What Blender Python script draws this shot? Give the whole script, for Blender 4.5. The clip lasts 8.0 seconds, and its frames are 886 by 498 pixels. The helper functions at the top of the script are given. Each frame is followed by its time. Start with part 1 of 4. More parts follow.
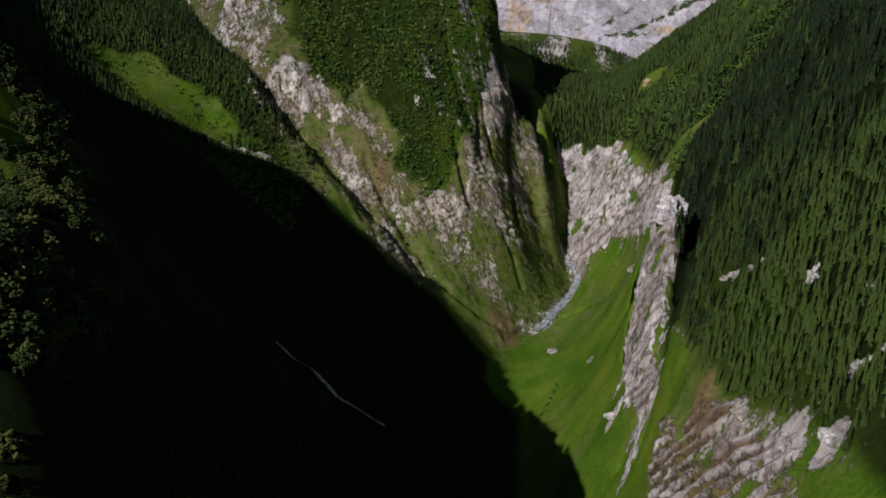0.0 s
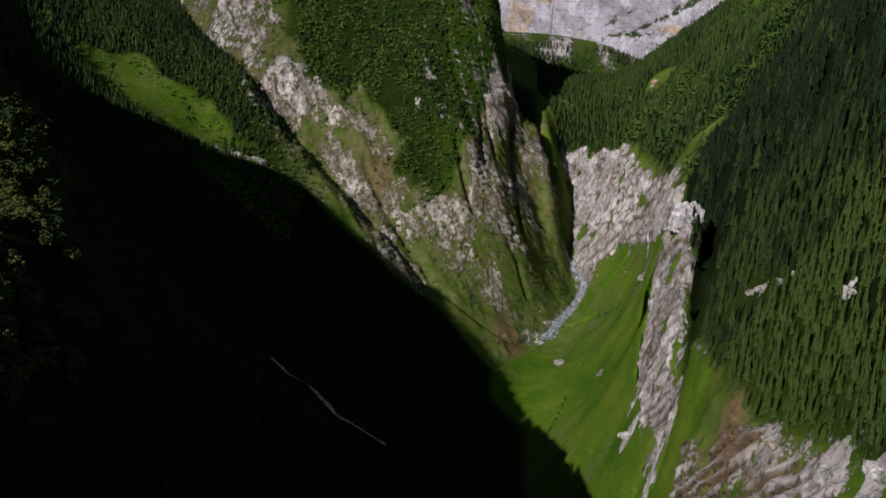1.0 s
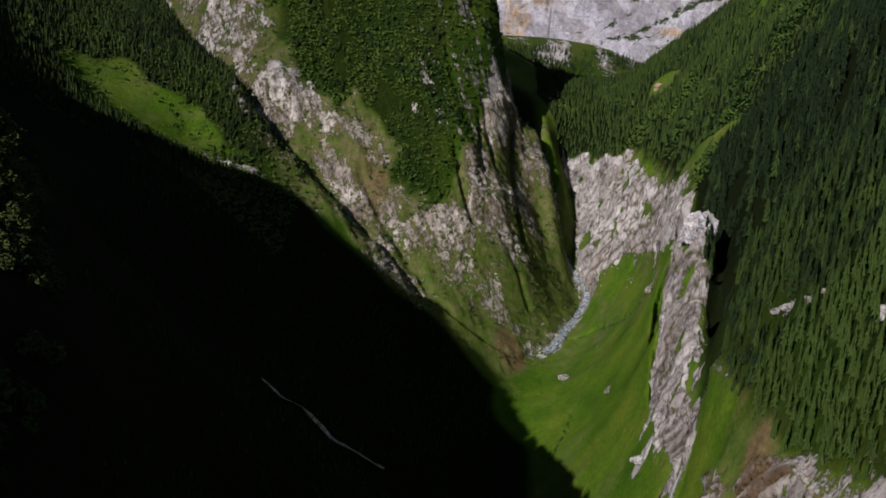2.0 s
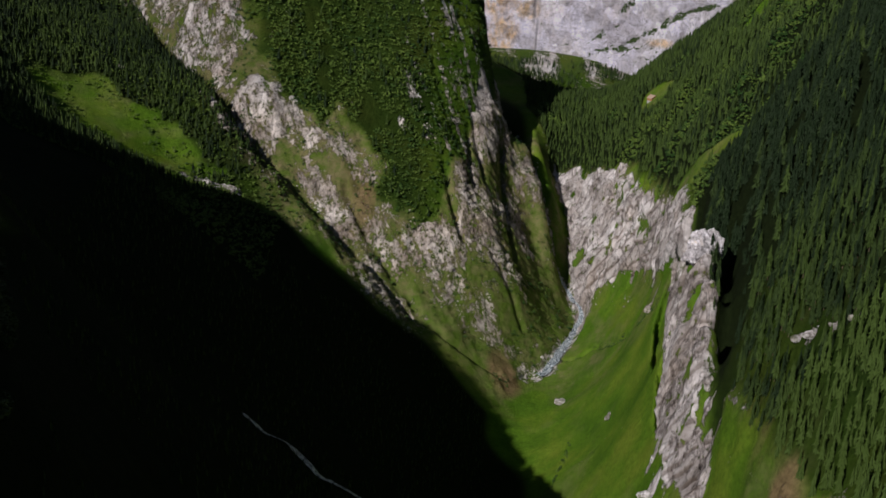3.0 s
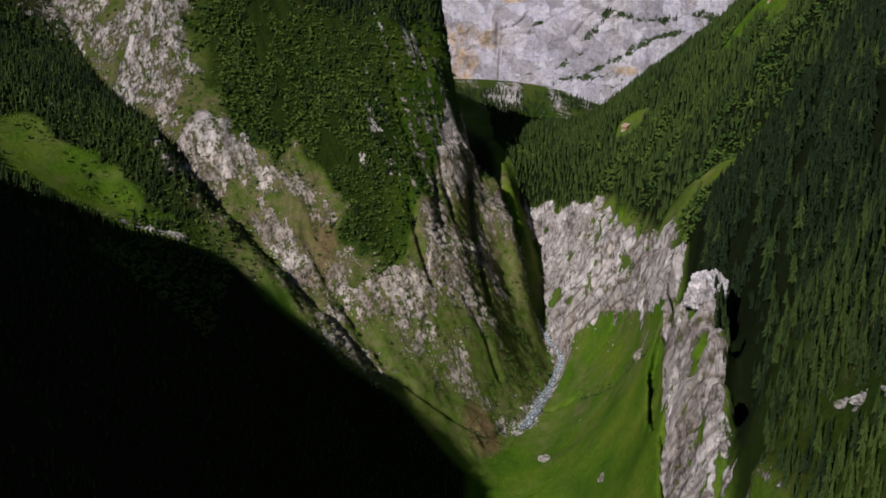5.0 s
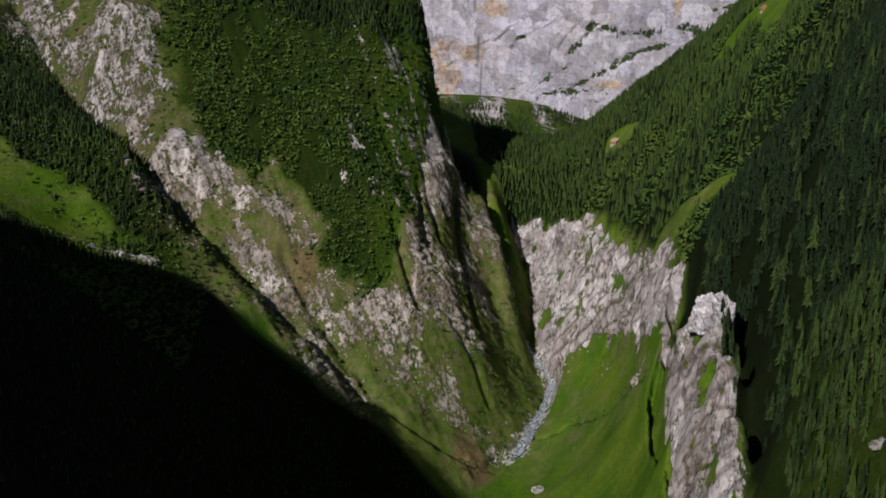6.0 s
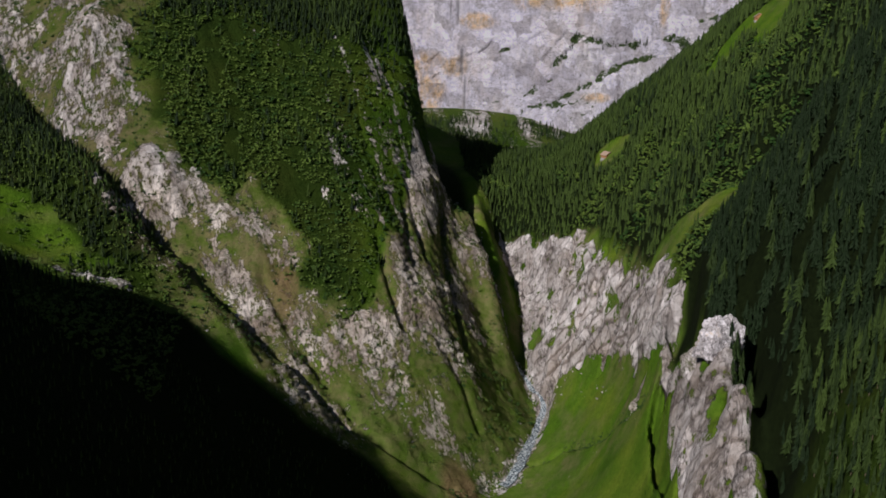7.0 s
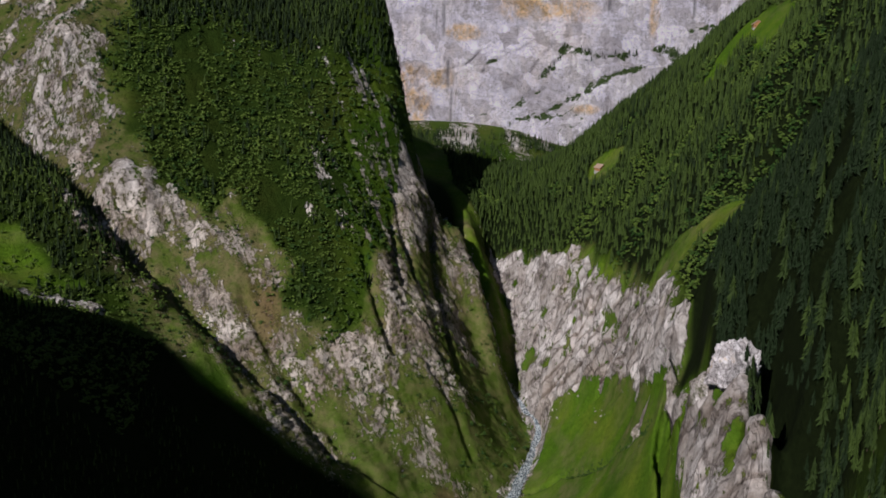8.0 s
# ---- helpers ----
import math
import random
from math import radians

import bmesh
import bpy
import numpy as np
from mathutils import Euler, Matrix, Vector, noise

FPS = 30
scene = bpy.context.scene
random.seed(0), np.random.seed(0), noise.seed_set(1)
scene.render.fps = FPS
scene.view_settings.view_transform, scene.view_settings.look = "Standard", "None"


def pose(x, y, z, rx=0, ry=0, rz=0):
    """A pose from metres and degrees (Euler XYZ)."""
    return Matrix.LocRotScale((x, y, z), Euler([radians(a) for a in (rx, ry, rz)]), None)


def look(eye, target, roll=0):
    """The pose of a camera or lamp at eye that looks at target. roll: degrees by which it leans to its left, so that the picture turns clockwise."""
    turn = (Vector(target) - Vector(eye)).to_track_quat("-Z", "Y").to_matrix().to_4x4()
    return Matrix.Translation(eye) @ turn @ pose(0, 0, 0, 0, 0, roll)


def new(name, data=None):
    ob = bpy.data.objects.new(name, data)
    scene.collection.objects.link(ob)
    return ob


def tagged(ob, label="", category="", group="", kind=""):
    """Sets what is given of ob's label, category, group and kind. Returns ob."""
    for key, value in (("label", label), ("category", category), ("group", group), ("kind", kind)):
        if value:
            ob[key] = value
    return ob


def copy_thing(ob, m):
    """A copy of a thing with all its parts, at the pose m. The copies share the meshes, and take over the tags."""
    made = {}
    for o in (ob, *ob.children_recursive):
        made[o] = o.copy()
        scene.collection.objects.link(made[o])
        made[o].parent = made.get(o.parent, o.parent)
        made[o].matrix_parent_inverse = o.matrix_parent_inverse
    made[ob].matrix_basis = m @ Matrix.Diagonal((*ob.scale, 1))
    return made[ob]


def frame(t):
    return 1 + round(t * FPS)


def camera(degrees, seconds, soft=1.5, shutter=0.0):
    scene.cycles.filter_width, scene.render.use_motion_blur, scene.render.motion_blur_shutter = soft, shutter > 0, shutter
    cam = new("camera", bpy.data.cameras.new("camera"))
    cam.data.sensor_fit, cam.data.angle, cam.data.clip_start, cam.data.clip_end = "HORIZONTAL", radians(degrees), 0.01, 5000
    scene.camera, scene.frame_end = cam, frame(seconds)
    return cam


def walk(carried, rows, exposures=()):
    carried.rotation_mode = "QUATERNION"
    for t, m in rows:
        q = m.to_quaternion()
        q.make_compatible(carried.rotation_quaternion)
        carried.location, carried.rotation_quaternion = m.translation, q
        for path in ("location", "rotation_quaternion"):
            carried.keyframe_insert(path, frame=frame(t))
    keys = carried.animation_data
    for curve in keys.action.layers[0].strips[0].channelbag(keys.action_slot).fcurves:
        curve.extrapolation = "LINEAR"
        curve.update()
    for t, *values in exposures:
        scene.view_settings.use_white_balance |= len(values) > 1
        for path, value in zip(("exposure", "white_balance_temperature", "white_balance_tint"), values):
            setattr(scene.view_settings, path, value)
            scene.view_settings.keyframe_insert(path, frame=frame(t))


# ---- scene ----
cam = camera(48.8, 8.0, soft=1.7)
METRES, EYE, TILT, LEAN, TURN = 300.0, 420.0, -18.0, -4.0, 0.0
ROWS = [
    (0.0, 0.0, 0.0, 0.0, 0.0, 0.0, -0.0),
    (0.5, -0.0067, 0.0594, 0.0097, -0.03, 0.02, 0.06),
    (1.0, -0.0136, 0.1236, 0.0205, -0.1, 0.08, 0.14),
    (2.5, -0.0306, 0.3074, 0.052, -0.7, 0.67, 0.75),
    (3.0, -0.036, 0.3715, 0.0628, -1.21, 1.13, 1.12),
    (3.5, -0.0404, 0.4308, 0.0729, -1.74, 1.57, 1.53),
    (4.0, -0.0445, 0.4943, 0.084, -2.34, 2.05, 2.03),
    (4.5, -0.0478, 0.5532, 0.0942, -2.89, 2.51, 2.43),
    (6.0, -0.056, 0.7389, 0.1281, -4.53, 3.84, 3.42),
    (6.5, -0.0571, 0.7979, 0.1387, -5.01, 4.23, 3.67),
    (7.0, -0.0577, 0.861, 0.1504, -5.55, 4.62, 3.95),
    (7.5, -0.0577, 0.9195, 0.1617, -6.0, 4.98, 4.22),
    (8.0, -0.0571, 0.9824, 0.1737, -6.39, 5.34, 4.44),
]
walk(cam, [(t, pose(0, 0, EYE, TILT, LEAN, TURN) @ pose(METRES * x, METRES * y, METRES * z, 90 + pitch, roll, yaw)) for t, x, y, z, yaw, pitch, roll in ROWS])

# ---- world, sun, exposure ----
SUN_AZ, SUN_EL = 40.0, 32.0          # degrees left of straight behind the first view, degrees up
sky_world = bpy.data.worlds.new("sky")
scene.world = sky_world
sky_world.use_nodes = True
wn = sky_world.node_tree
sky = wn.nodes.new("ShaderNodeTexSky")
sky.sky_type, sky.sun_disc = "NISHITA", False
sky.sun_elevation, sky.sun_rotation = radians(SUN_EL), radians(180 + SUN_AZ)
sky.altitude, sky.dust_density = 1200, 0.6
wn.links.new(sky.outputs[0], wn.nodes["Background"].inputs[0])
wn.nodes["Background"].inputs[1].default_value = 0.042
SUN_WAY = Vector((-math.sin(radians(SUN_AZ)) * math.cos(radians(SUN_EL)),
                  -math.cos(radians(SUN_AZ)) * math.cos(radians(SUN_EL)), math.sin(radians(SUN_EL))))
lamp = bpy.data.lights.new("sun", "SUN")
lamp.energy, lamp.angle, lamp.color = 5.0, radians(0.5), (1.0, 0.965, 0.92)
sun = new("sun", lamp)
sun.matrix_world = look(SUN_WAY * 2000, (0, 0, 0))
scene.view_settings.exposure = -0.32


# ---- noise ----
def lattice(ix, iy, iz, seed):
    h = (ix.astype(np.int64) * 374761393 + iy.astype(np.int64) * 668265263 + iz.astype(np.int64) * 2147483647 + seed * 1274126177) & 0xFFFFFFFF
    h = ((h ^ (h >> 13)) * 1274126177) & 0xFFFFFFFF
    h = ((h ^ (h >> 16)) * 2246822519) & 0xFFFFFFFF
    return ((h ^ (h >> 15)) & 0xFFFFFF) / float(0xFFFFFF) * 2 - 1


def grain(x, y, z=0.0, seed=0):
    """Smooth value noise between -1 and 1."""
    x, y, z = np.broadcast_arrays(np.asarray(x, float), np.asarray(y, float), np.asarray(z, float))
    ix, iy, iz = np.floor(x), np.floor(y), np.floor(z)
    fx, fy, fz = x - ix, y - iy, z - iz
    fx, fy, fz = (f * f * f * (f * (f * 6 - 15) + 10) for f in (fx, fy, fz))
    total = 0
    for dx in (0, 1):
        for dy in (0, 1):
            for dz in ((0, 1) if fz.any() else (0,)):
                total = total + lattice(ix + dx, iy + dy, iz + dz, seed) * (fx if dx else 1 - fx) * (fy if dy else 1 - fy) * (fz if dz else 1 - fz)
    return total


def fbm(x, y, z=0.0, octaves=4, seed=0, ridged=False):
    total, amp, scale = 0, 0.5, 1.0
    for k in range(octaves):
        g = grain(np.asarray(x) * scale, np.asarray(y) * scale, np.asarray(z) * scale, seed + k * 17)
        total = total + amp * (1 - 2 * np.abs(g) if ridged else g)
        amp, scale = amp * 0.5, scale * 2.03
    return total


def smooth(a, b, v):
    f = np.clip((v - a) / (b - a), 0, 1)
    return f * f * (3 - 2 * f)


# ---- the lie of the land: valley floors, rims and crests, as (x, y, height) ----
RIVER = [(100, 1500, 250), (102, 1420, 236), (110, 1330, 208), (124, 1268, 178), (134, 1242, 160), (142, 1222, 142), (149, 1204, 122), (157, 1184, 92), (165, 1168, 66), (176, 1150, 48), (184, 1130, 38),
         (191, 1104, 32), (175, 1068, 27), (154, 1029, 23), (139, 999, 18), (116, 978, 16), (94, 930, 10), (84, 850, 2), (76, 760, -6), (72, 700, -12), (66, 600, -22), (60, 400, -40), (50, 0, -80), (50, -400, -120)]
SIDE_STREAM = [(-150, 640, 172), (-125, 650, 150), (-103, 658, 129), (-89, 661, 113), (-77, 677, 97), (-56, 674, 77), (-21, 695, 44), (30, 700, 10)]
CLIFF_FOOT = [(118, 330, 95), (125, 430, 105), (136, 520, 100), (144, 615, 108), (164, 714, 140), (193, 800, 145), (211, 873, 158), (222, 930, 147),
              (238, 1027, 157), (212, 1090, 112), (188, 1135, 72), (190, 1185, 72), (187, 1216, 84), (182, 1246, 112), (179, 1268, 135), (176, 1290, 150)]
CLIFF_TOP = [(158, 300, 190), (163, 380, 192), (160, 450, 192), (157, 495, 203), (162, 560, 212), (167, 600, 214), (173, 639, 216), (181, 680, 222), (188, 718, 229), (191, 742, 230), (194, 772, 208), (213, 830, 196),
             (224, 901, 200), (244, 1000, 205), (240, 1108, 198), (238, 1174, 203), (212, 1250, 174), (186, 1292, 178), (170, 1314, 200), (160, 1370, 214)]
FOREST_MID = [(215, 400, 268), (189, 500, 262), (178, 590, 244), (200, 600, 280), (213, 691, 288), (243, 667, 330), (262, 780, 325), (228, 740, 276), (290, 915, 287), (308, 912, 321), (273, 1244, 256), (251, 984, 225), (345, 1150, 352), (290, 1080, 285), (238, 800, 258), (218, 1400, 230), (246, 1375, 236)]
FIN_GULLY = [(158, 577, 160), (165, 600, 172), (181, 640, 178), (191, 665, 176), (202, 702, 178), (212, 738, 188), (221, 790, 196)]
RIGHT_CREST = [(460, 300, 620), (450, 500, 600), (460, 700, 600), (470, 900, 570), (480, 1050, 545), (432, 1250, 432), (365, 1310, 352), (330, 1390, 300), (300, 1460, 234), (262, 1500, 222), (215, 1500, 224), (165, 1510, 236), (125, 1520, 252)]
RIGHT_BACK = [(620, 1450, 330), (480, 1560, 240), (380, 1650, 205), (250, 1640, 205), (120, 1680, 215)]
LEFT_GULLY = [(-360, 1310, 375), (-287, 1202, 298), (-189, 1080, 242), (-140, 1043, 196), (-105, 1023, 165), (-71, 998, 143), (-6, 965, 86), (35, 951, 66), (85, 958, 28)]
GULLY_RIM = [(-305, 1180, 306), (-207, 1066, 260), (-158, 1030, 214), (-122, 1009, 182), (-88, 984, 158), (-22, 952, 98)]
LEFT_FACE = [(-168, 1092, 272), (-90, 1070, 220), (50, 1043, 140), (93, 1030, 90), (-2, 1110, 243), (-41, 1100, 234), (-75, 1170, 301), (-18, 1200, 331), (-139, 1200, 356), (-232, 1190, 378), (-40, 1180, 312), (36, 1102, 214), (55, 1142, 216), (68, 1188, 245), (76, 1215, 270), (58, 1215, 310), (37, 1225, 335), (10, 1225, 365)]
LEFT_RIM = [(86, 1074, 139), (80, 1110, 164), (80, 1138, 190), (80, 1176, 224), (79, 1225, 262), (81, 1255, 287), (76, 1258, 312), (69, 1262, 333), (57, 1265, 350), (38, 1270, 367), (60, 1288, 386), (58, 1300, 406), (50, 1320, 432)]
WEDGE = [(112, 1215, 201), (122, 1228, 200), (130, 1226, 198), (133, 1213, 181), (139, 1195, 162), (145, 1180, 148), (151, 1162, 123), (154, 1142, 98), (160, 1124, 68)]
WEDGE_FOOT = [(115, 1190, 175), (122, 1172, 150), (133, 1160, 122), (132, 1135, 100), (124, 1120, 104), (122, 1095, 95)]
RIM_BACK = [(97, 1268, 225), (100, 1310, 218), (92, 1350, 245), (70, 1345, 300), (40, 1400, 345), (85, 1440, 270), (60, 1530, 300)]
GORGE_BANK = [(150, 1420, 229), (146, 1320, 216), (143, 1262, 197), (148, 1246, 178), (156, 1230, 157), (163, 1216, 141), (165, 1202, 115), (170, 1192, 90)]
WEDGE_GULLY = [(101, 1182, 187), (101, 1167, 173), (101, 1142, 148)]
LEFT_TOP = [(-420, 1380, 490), (-250, 1330, 470), (-100, 1310, 440), (10, 1330, 395), (-100, 1450, 470), (-300, 1500, 500), (-30, 1480, 440), (-60, 1600, 430)]
TERRACE = [(-322, 989, 262), (-287, 1072, 282), (-230, 1001, 218), (-187, 977, 194), (-190, 905, 203), (-205, 830, 222), (-228, 814, 239), (-300, 850, 262), (-420, 960, 330), (-430, 700, 362), (-340, 690, 300), (-500, 790, 405)]
TERRACE_RIM = [(-120, 990, 165), (-164, 958, 190), (-168, 890, 190), (-180, 800, 204), (-190, 720, 208), (-200, 640, 222)]
SPUR = [(-108, 255, 280), (-131, 389, 278), (-160, 450, 273), (-187, 513, 268), (-213, 583, 286), (-238, 593, 304), (-273, 604, 349), (-322, 610, 380), (-338, 607, 397), (-375, 607, 423), (-391, 605, 440),
        (-437, 606, 473), (-457, 602, 484), (-474, 604, 470), (-506, 602, 472), (-551, 598, 507), (-566, 596, 508), (-681, 612, 600), (-744, 640, 655)]
SPUR_NEAR = [(-190, 200, 270), (-230, 400, 285), (-350, 420, 330), (-500, 300, 400), (-300, 0, 330), (-600, 0, 420)]
SPUR_FOOT = [(-60, 200, 130), (-75, 350, 145), (-95, 470, 160), (-120, 560, 175), (-20, 450, 40), (-40, 600, 80)]
SURROUND = [(300, 0, 400), (180, 0, 180), (-120, 0, 240), (-60, 0, 80), (600, 0, 760), (200, -400, 150), (-150, -400, 150), (700, -500, 700), (-700, -500, 420),
            (900, 500, 900), (900, 1000, 760), (900, 1500, 420), (-800, 900, 520), (-800, 1300, 600), (-600, 1600, 560)]


def along(line, step=22.0):
    """Points at even steps along a line of the land."""
    out = [line[0]]
    for a, b in zip(line, line[1:]):
        n = max(1, int(math.dist(a, b) // step))
        out += [tuple(p + (q - p) * k / n for p, q in zip(a, b)) for k in range(1, n + 1)]
    return out


KNOTS = np.array([p for line in (RIVER, SIDE_STREAM, CLIFF_FOOT, CLIFF_TOP, RIGHT_CREST, RIGHT_BACK, FIN_GULLY, LEFT_GULLY, GULLY_RIM, LEFT_RIM, WEDGE, RIM_BACK, GORGE_BANK, WEDGE_GULLY, TERRACE_RIM, SPUR) for p in along(line)]
                 + FOREST_MID + WEDGE_FOOT + LEFT_FACE + LEFT_TOP + TERRACE + SPUR_NEAR + SPUR_FOOT + SURROUND, float)
SOFTEN = 6.0


def kernel(x, y):
    d = np.hypot(np.asarray(x)[..., None] - KNOTS[:, 0], np.asarray(y)[..., None] - KNOTS[:, 1])
    return np.sqrt(d * d + SOFTEN * SOFTEN)


count = len(KNOTS)
system = np.zeros((count + 3, count + 3))
system[:count, :count] = kernel(KNOTS[:, 0], KNOTS[:, 1]) - np.eye(count) * 1.5
system[:count, count:] = np.c_[np.ones(count), KNOTS[:, :2] / 500]
system[count:, :count] = system[:count, count:].T
WEIGHTS = np.linalg.solve(system, np.r_[KNOTS[:, 2], 0, 0, 0])


def land(x, y):
    """The smooth height of the ground."""
    x, y = np.asarray(x, float), np.asarray(y, float)
    cx, cy = np.clip(x, -900, 1000), np.clip(y, -600, 1700)
    flat_x, flat_y = cx.ravel(), cy.ravel()
    z = np.empty(flat_x.shape)
    for k in range(0, len(z), 20000):
        s = slice(k, k + 20000)
        z[s] = kernel(flat_x[s], flat_y[s]) @ WEIGHTS[:count] + WEIGHTS[count] + flat_x[s] / 500 * WEIGHTS[count + 1] + flat_y[s] / 500 * WEIGHTS[count + 2]
    z = z.reshape(cx.shape)
    # scree apron under the far wall
    apron = np.interp(x, [-200, 120, 180, 260, 340, 400, 470, 900], [222, 228, 230, 229, 222, 206, 198, 198])
    return z + (apron - 40 + 40 * np.clip((y - 1700) / 190, 0, 1.3) - z) * smooth(1600, 1720, y)


def off_line(x, y, line):
    """The distance in plan from a line of the land."""
    best = np.full(np.shape(x), 1e9)
    for a, b in zip(line, line[1:]):
        ax, ay, bx, by = a[0], a[1], b[0], b[1]
        f = np.clip(((x - ax) * (bx - ax) + (y - ay) * (by - ay)) / ((bx - ax) ** 2 + (by - ay) ** 2), 0, 1)
        best = np.minimum(best, np.hypot(x - ax - f * (bx - ax), y - ay - f * (by - ay)))
    return best


# ---- materials ----
def shader(name, rough=0.9, spec=0.2):
    m = bpy.data.materials.new(name)
    m.use_nodes = True
    b = m.node_tree.nodes["Principled BSDF"]
    b.inputs["Roughness"].default_value = rough
    b.inputs["Specular IOR Level"].default_value = spec
    return m, m.node_tree, b


def noise_node(nt, scale, detail=4.0, rough=0.6, stretch=(1, 1, 1), turn=(0, 0, 0), distort=0.0):
    geo = nt.nodes.new("ShaderNodeNewGeometry")
    mp = nt.nodes.new("ShaderNodeMapping")
    mp.inputs["Scale"].default_value = stretch
    mp.inputs["Rotation"].default_value = [radians(a) for a in turn]
    n = nt.nodes.new("ShaderNodeTexNoise")
    n.inputs["Scale"].default_value, n.inputs["Detail"].default_value = scale, detail
    n.inputs["Roughness"].default_value, n.inputs["Distortion"].default_value = rough, distort
    nt.links.new(geo.outputs["Position"], mp.inputs["Vector"])
    nt.links.new(mp.outputs[0], n.inputs["Vector"])
    return n.outputs["Fac"]


def fall_noise(nt, scale, detail, rough, squeeze):
    """Noise drawn out down the fall line of the left-hand face."""
    geo = nt.nodes.new("ShaderNodeNewGeometry")
    mp = nt.nodes.new("ShaderNodeMapping")
    mp.vector_type = "TEXTURE"
    mp.inputs["Rotation"].default_value = (0, 0, radians(29))
    mp.inputs["Scale"].default_value = (1, squeeze, squeeze)
    n = nt.nodes.new("ShaderNodeTexNoise")
    n.inputs["Scale"].default_value, n.inputs["Detail"].default_value, n.inputs["Roughness"].default_value = scale, detail, rough
    nt.links.new(geo.outputs["Position"], mp.inputs["Vector"])
    nt.links.new(mp.outputs[0], n.inputs["Vector"])
    return n.outputs["Fac"]


def ramp(nt, source, stops):
    r = nt.nodes.new("ShaderNodeValToRGB")
    while len(r.color_ramp.elements) < len(stops):
        r.color_ramp.elements.new(0.5)
    for e, (at, c) in zip(r.color_ramp.elements, stops):
        e.position, e.color = at, (*c, 1) if len(c) == 3 else (c[0], c[0], c[0], 1)
    nt.links.new(source, r.inputs[0])
    return r.outputs[0]


def mix(nt, fac, a, b, blend="MIX"):
    m = nt.nodes.new("ShaderNodeMix")
    m.data_type, m.blend_type = "RGBA", blend
    for socket, v in ((m.inputs[0], fac), (m.inputs[6], a), (m.inputs[7], b)):
        if isinstance(v, bpy.types.NodeSocket):
            nt.links.new(v, socket)
        else:
            socket.default_value = v if isinstance(v, (int, float)) else (*v, 1)
    return m.outputs[2]


def calc(nt, op, a, b=0.0, c=0.0, clamp=False):
    m = nt.nodes.new("ShaderNodeMath")
    m.operation, m.use_clamp = op, clamp
    for socket, v in zip(m.inputs, (a, b, c)):
        if isinstance(v, bpy.types.NodeSocket):
            nt.links.new(v, socket)
        else:
            socket.default_value = v
    return m.outputs[0]


def attribute(nt, name):
    a = nt.nodes.new("ShaderNodeAttribute")
    a.attribute_name = name
    return a.outputs["Fac"]


def relief(nt, shade, height, strength, distance):
    b = nt.nodes.new("ShaderNodeBump")
    b.inputs["Strength"].default_value, b.inputs["Distance"].default_value = strength, distance
    nt.links.new(height, b.inputs["Height"])
    nt.links.new(b.outputs[0], shade.inputs["Normal"])


def seam(nt, scale, stretch, turn, wide, distort=1.0):
    """Thin dark clefts where a noise crosses its middle."""
    n = calc(nt, "ABSOLUTE", calc(nt, "SUBTRACT", noise_node(nt, scale, 5, 0.65, stretch, turn, distort), 0.5))
    return ramp(nt, n, [(0.0, (0.16, 0.14, 0.13)), (wide, (1, 1, 1))])


def blocks(nt, scale, stretch, warp, turn=(0, 0, 0), fine=7.0):
    """Jointed rock: a value for each block, 0 to 1, and the distance from its joints."""
    geo = nt.nodes.new("ShaderNodeNewGeometry")
    wav = nt.nodes.new("ShaderNodeTexNoise")
    wav.inputs["Scale"].default_value, wav.inputs["Detail"].default_value = scale * 1.6, fine
    nt.links.new(geo.outputs["Position"], wav.inputs["Vector"])
    amt = nt.nodes.new("ShaderNodeVectorMath")
    amt.operation = "SCALE"
    amt.inputs["Scale"].default_value = warp
    nt.links.new(wav.outputs["Color"], amt.inputs[0])
    add = nt.nodes.new("ShaderNodeVectorMath")
    nt.links.new(geo.outputs["Position"], add.inputs[0])
    nt.links.new(amt.outputs[0], add.inputs[1])
    mp = nt.nodes.new("ShaderNodeMapping")
    mp.vector_type = "TEXTURE"
    mp.inputs["Scale"].default_value = [1 / v for v in stretch]
    mp.inputs["Rotation"].default_value = [radians(a) for a in turn]
    nt.links.new(add.outputs[0], mp.inputs["Vector"])
    out = []
    for feature in ("F1", "DISTANCE_TO_EDGE"):
        v = nt.nodes.new("ShaderNodeTexVoronoi")
        v.feature = feature
        v.inputs["Scale"].default_value = scale
        nt.links.new(mp.outputs[0], v.inputs["Vector"])
        if feature == "F1":
            sep = nt.nodes.new("ShaderNodeSeparateColor")
            nt.links.new(v.outputs["Color"], sep.inputs[0])
            out.append(sep.outputs[0])
        else:
            out.append(v.outputs["Distance"])
    return out


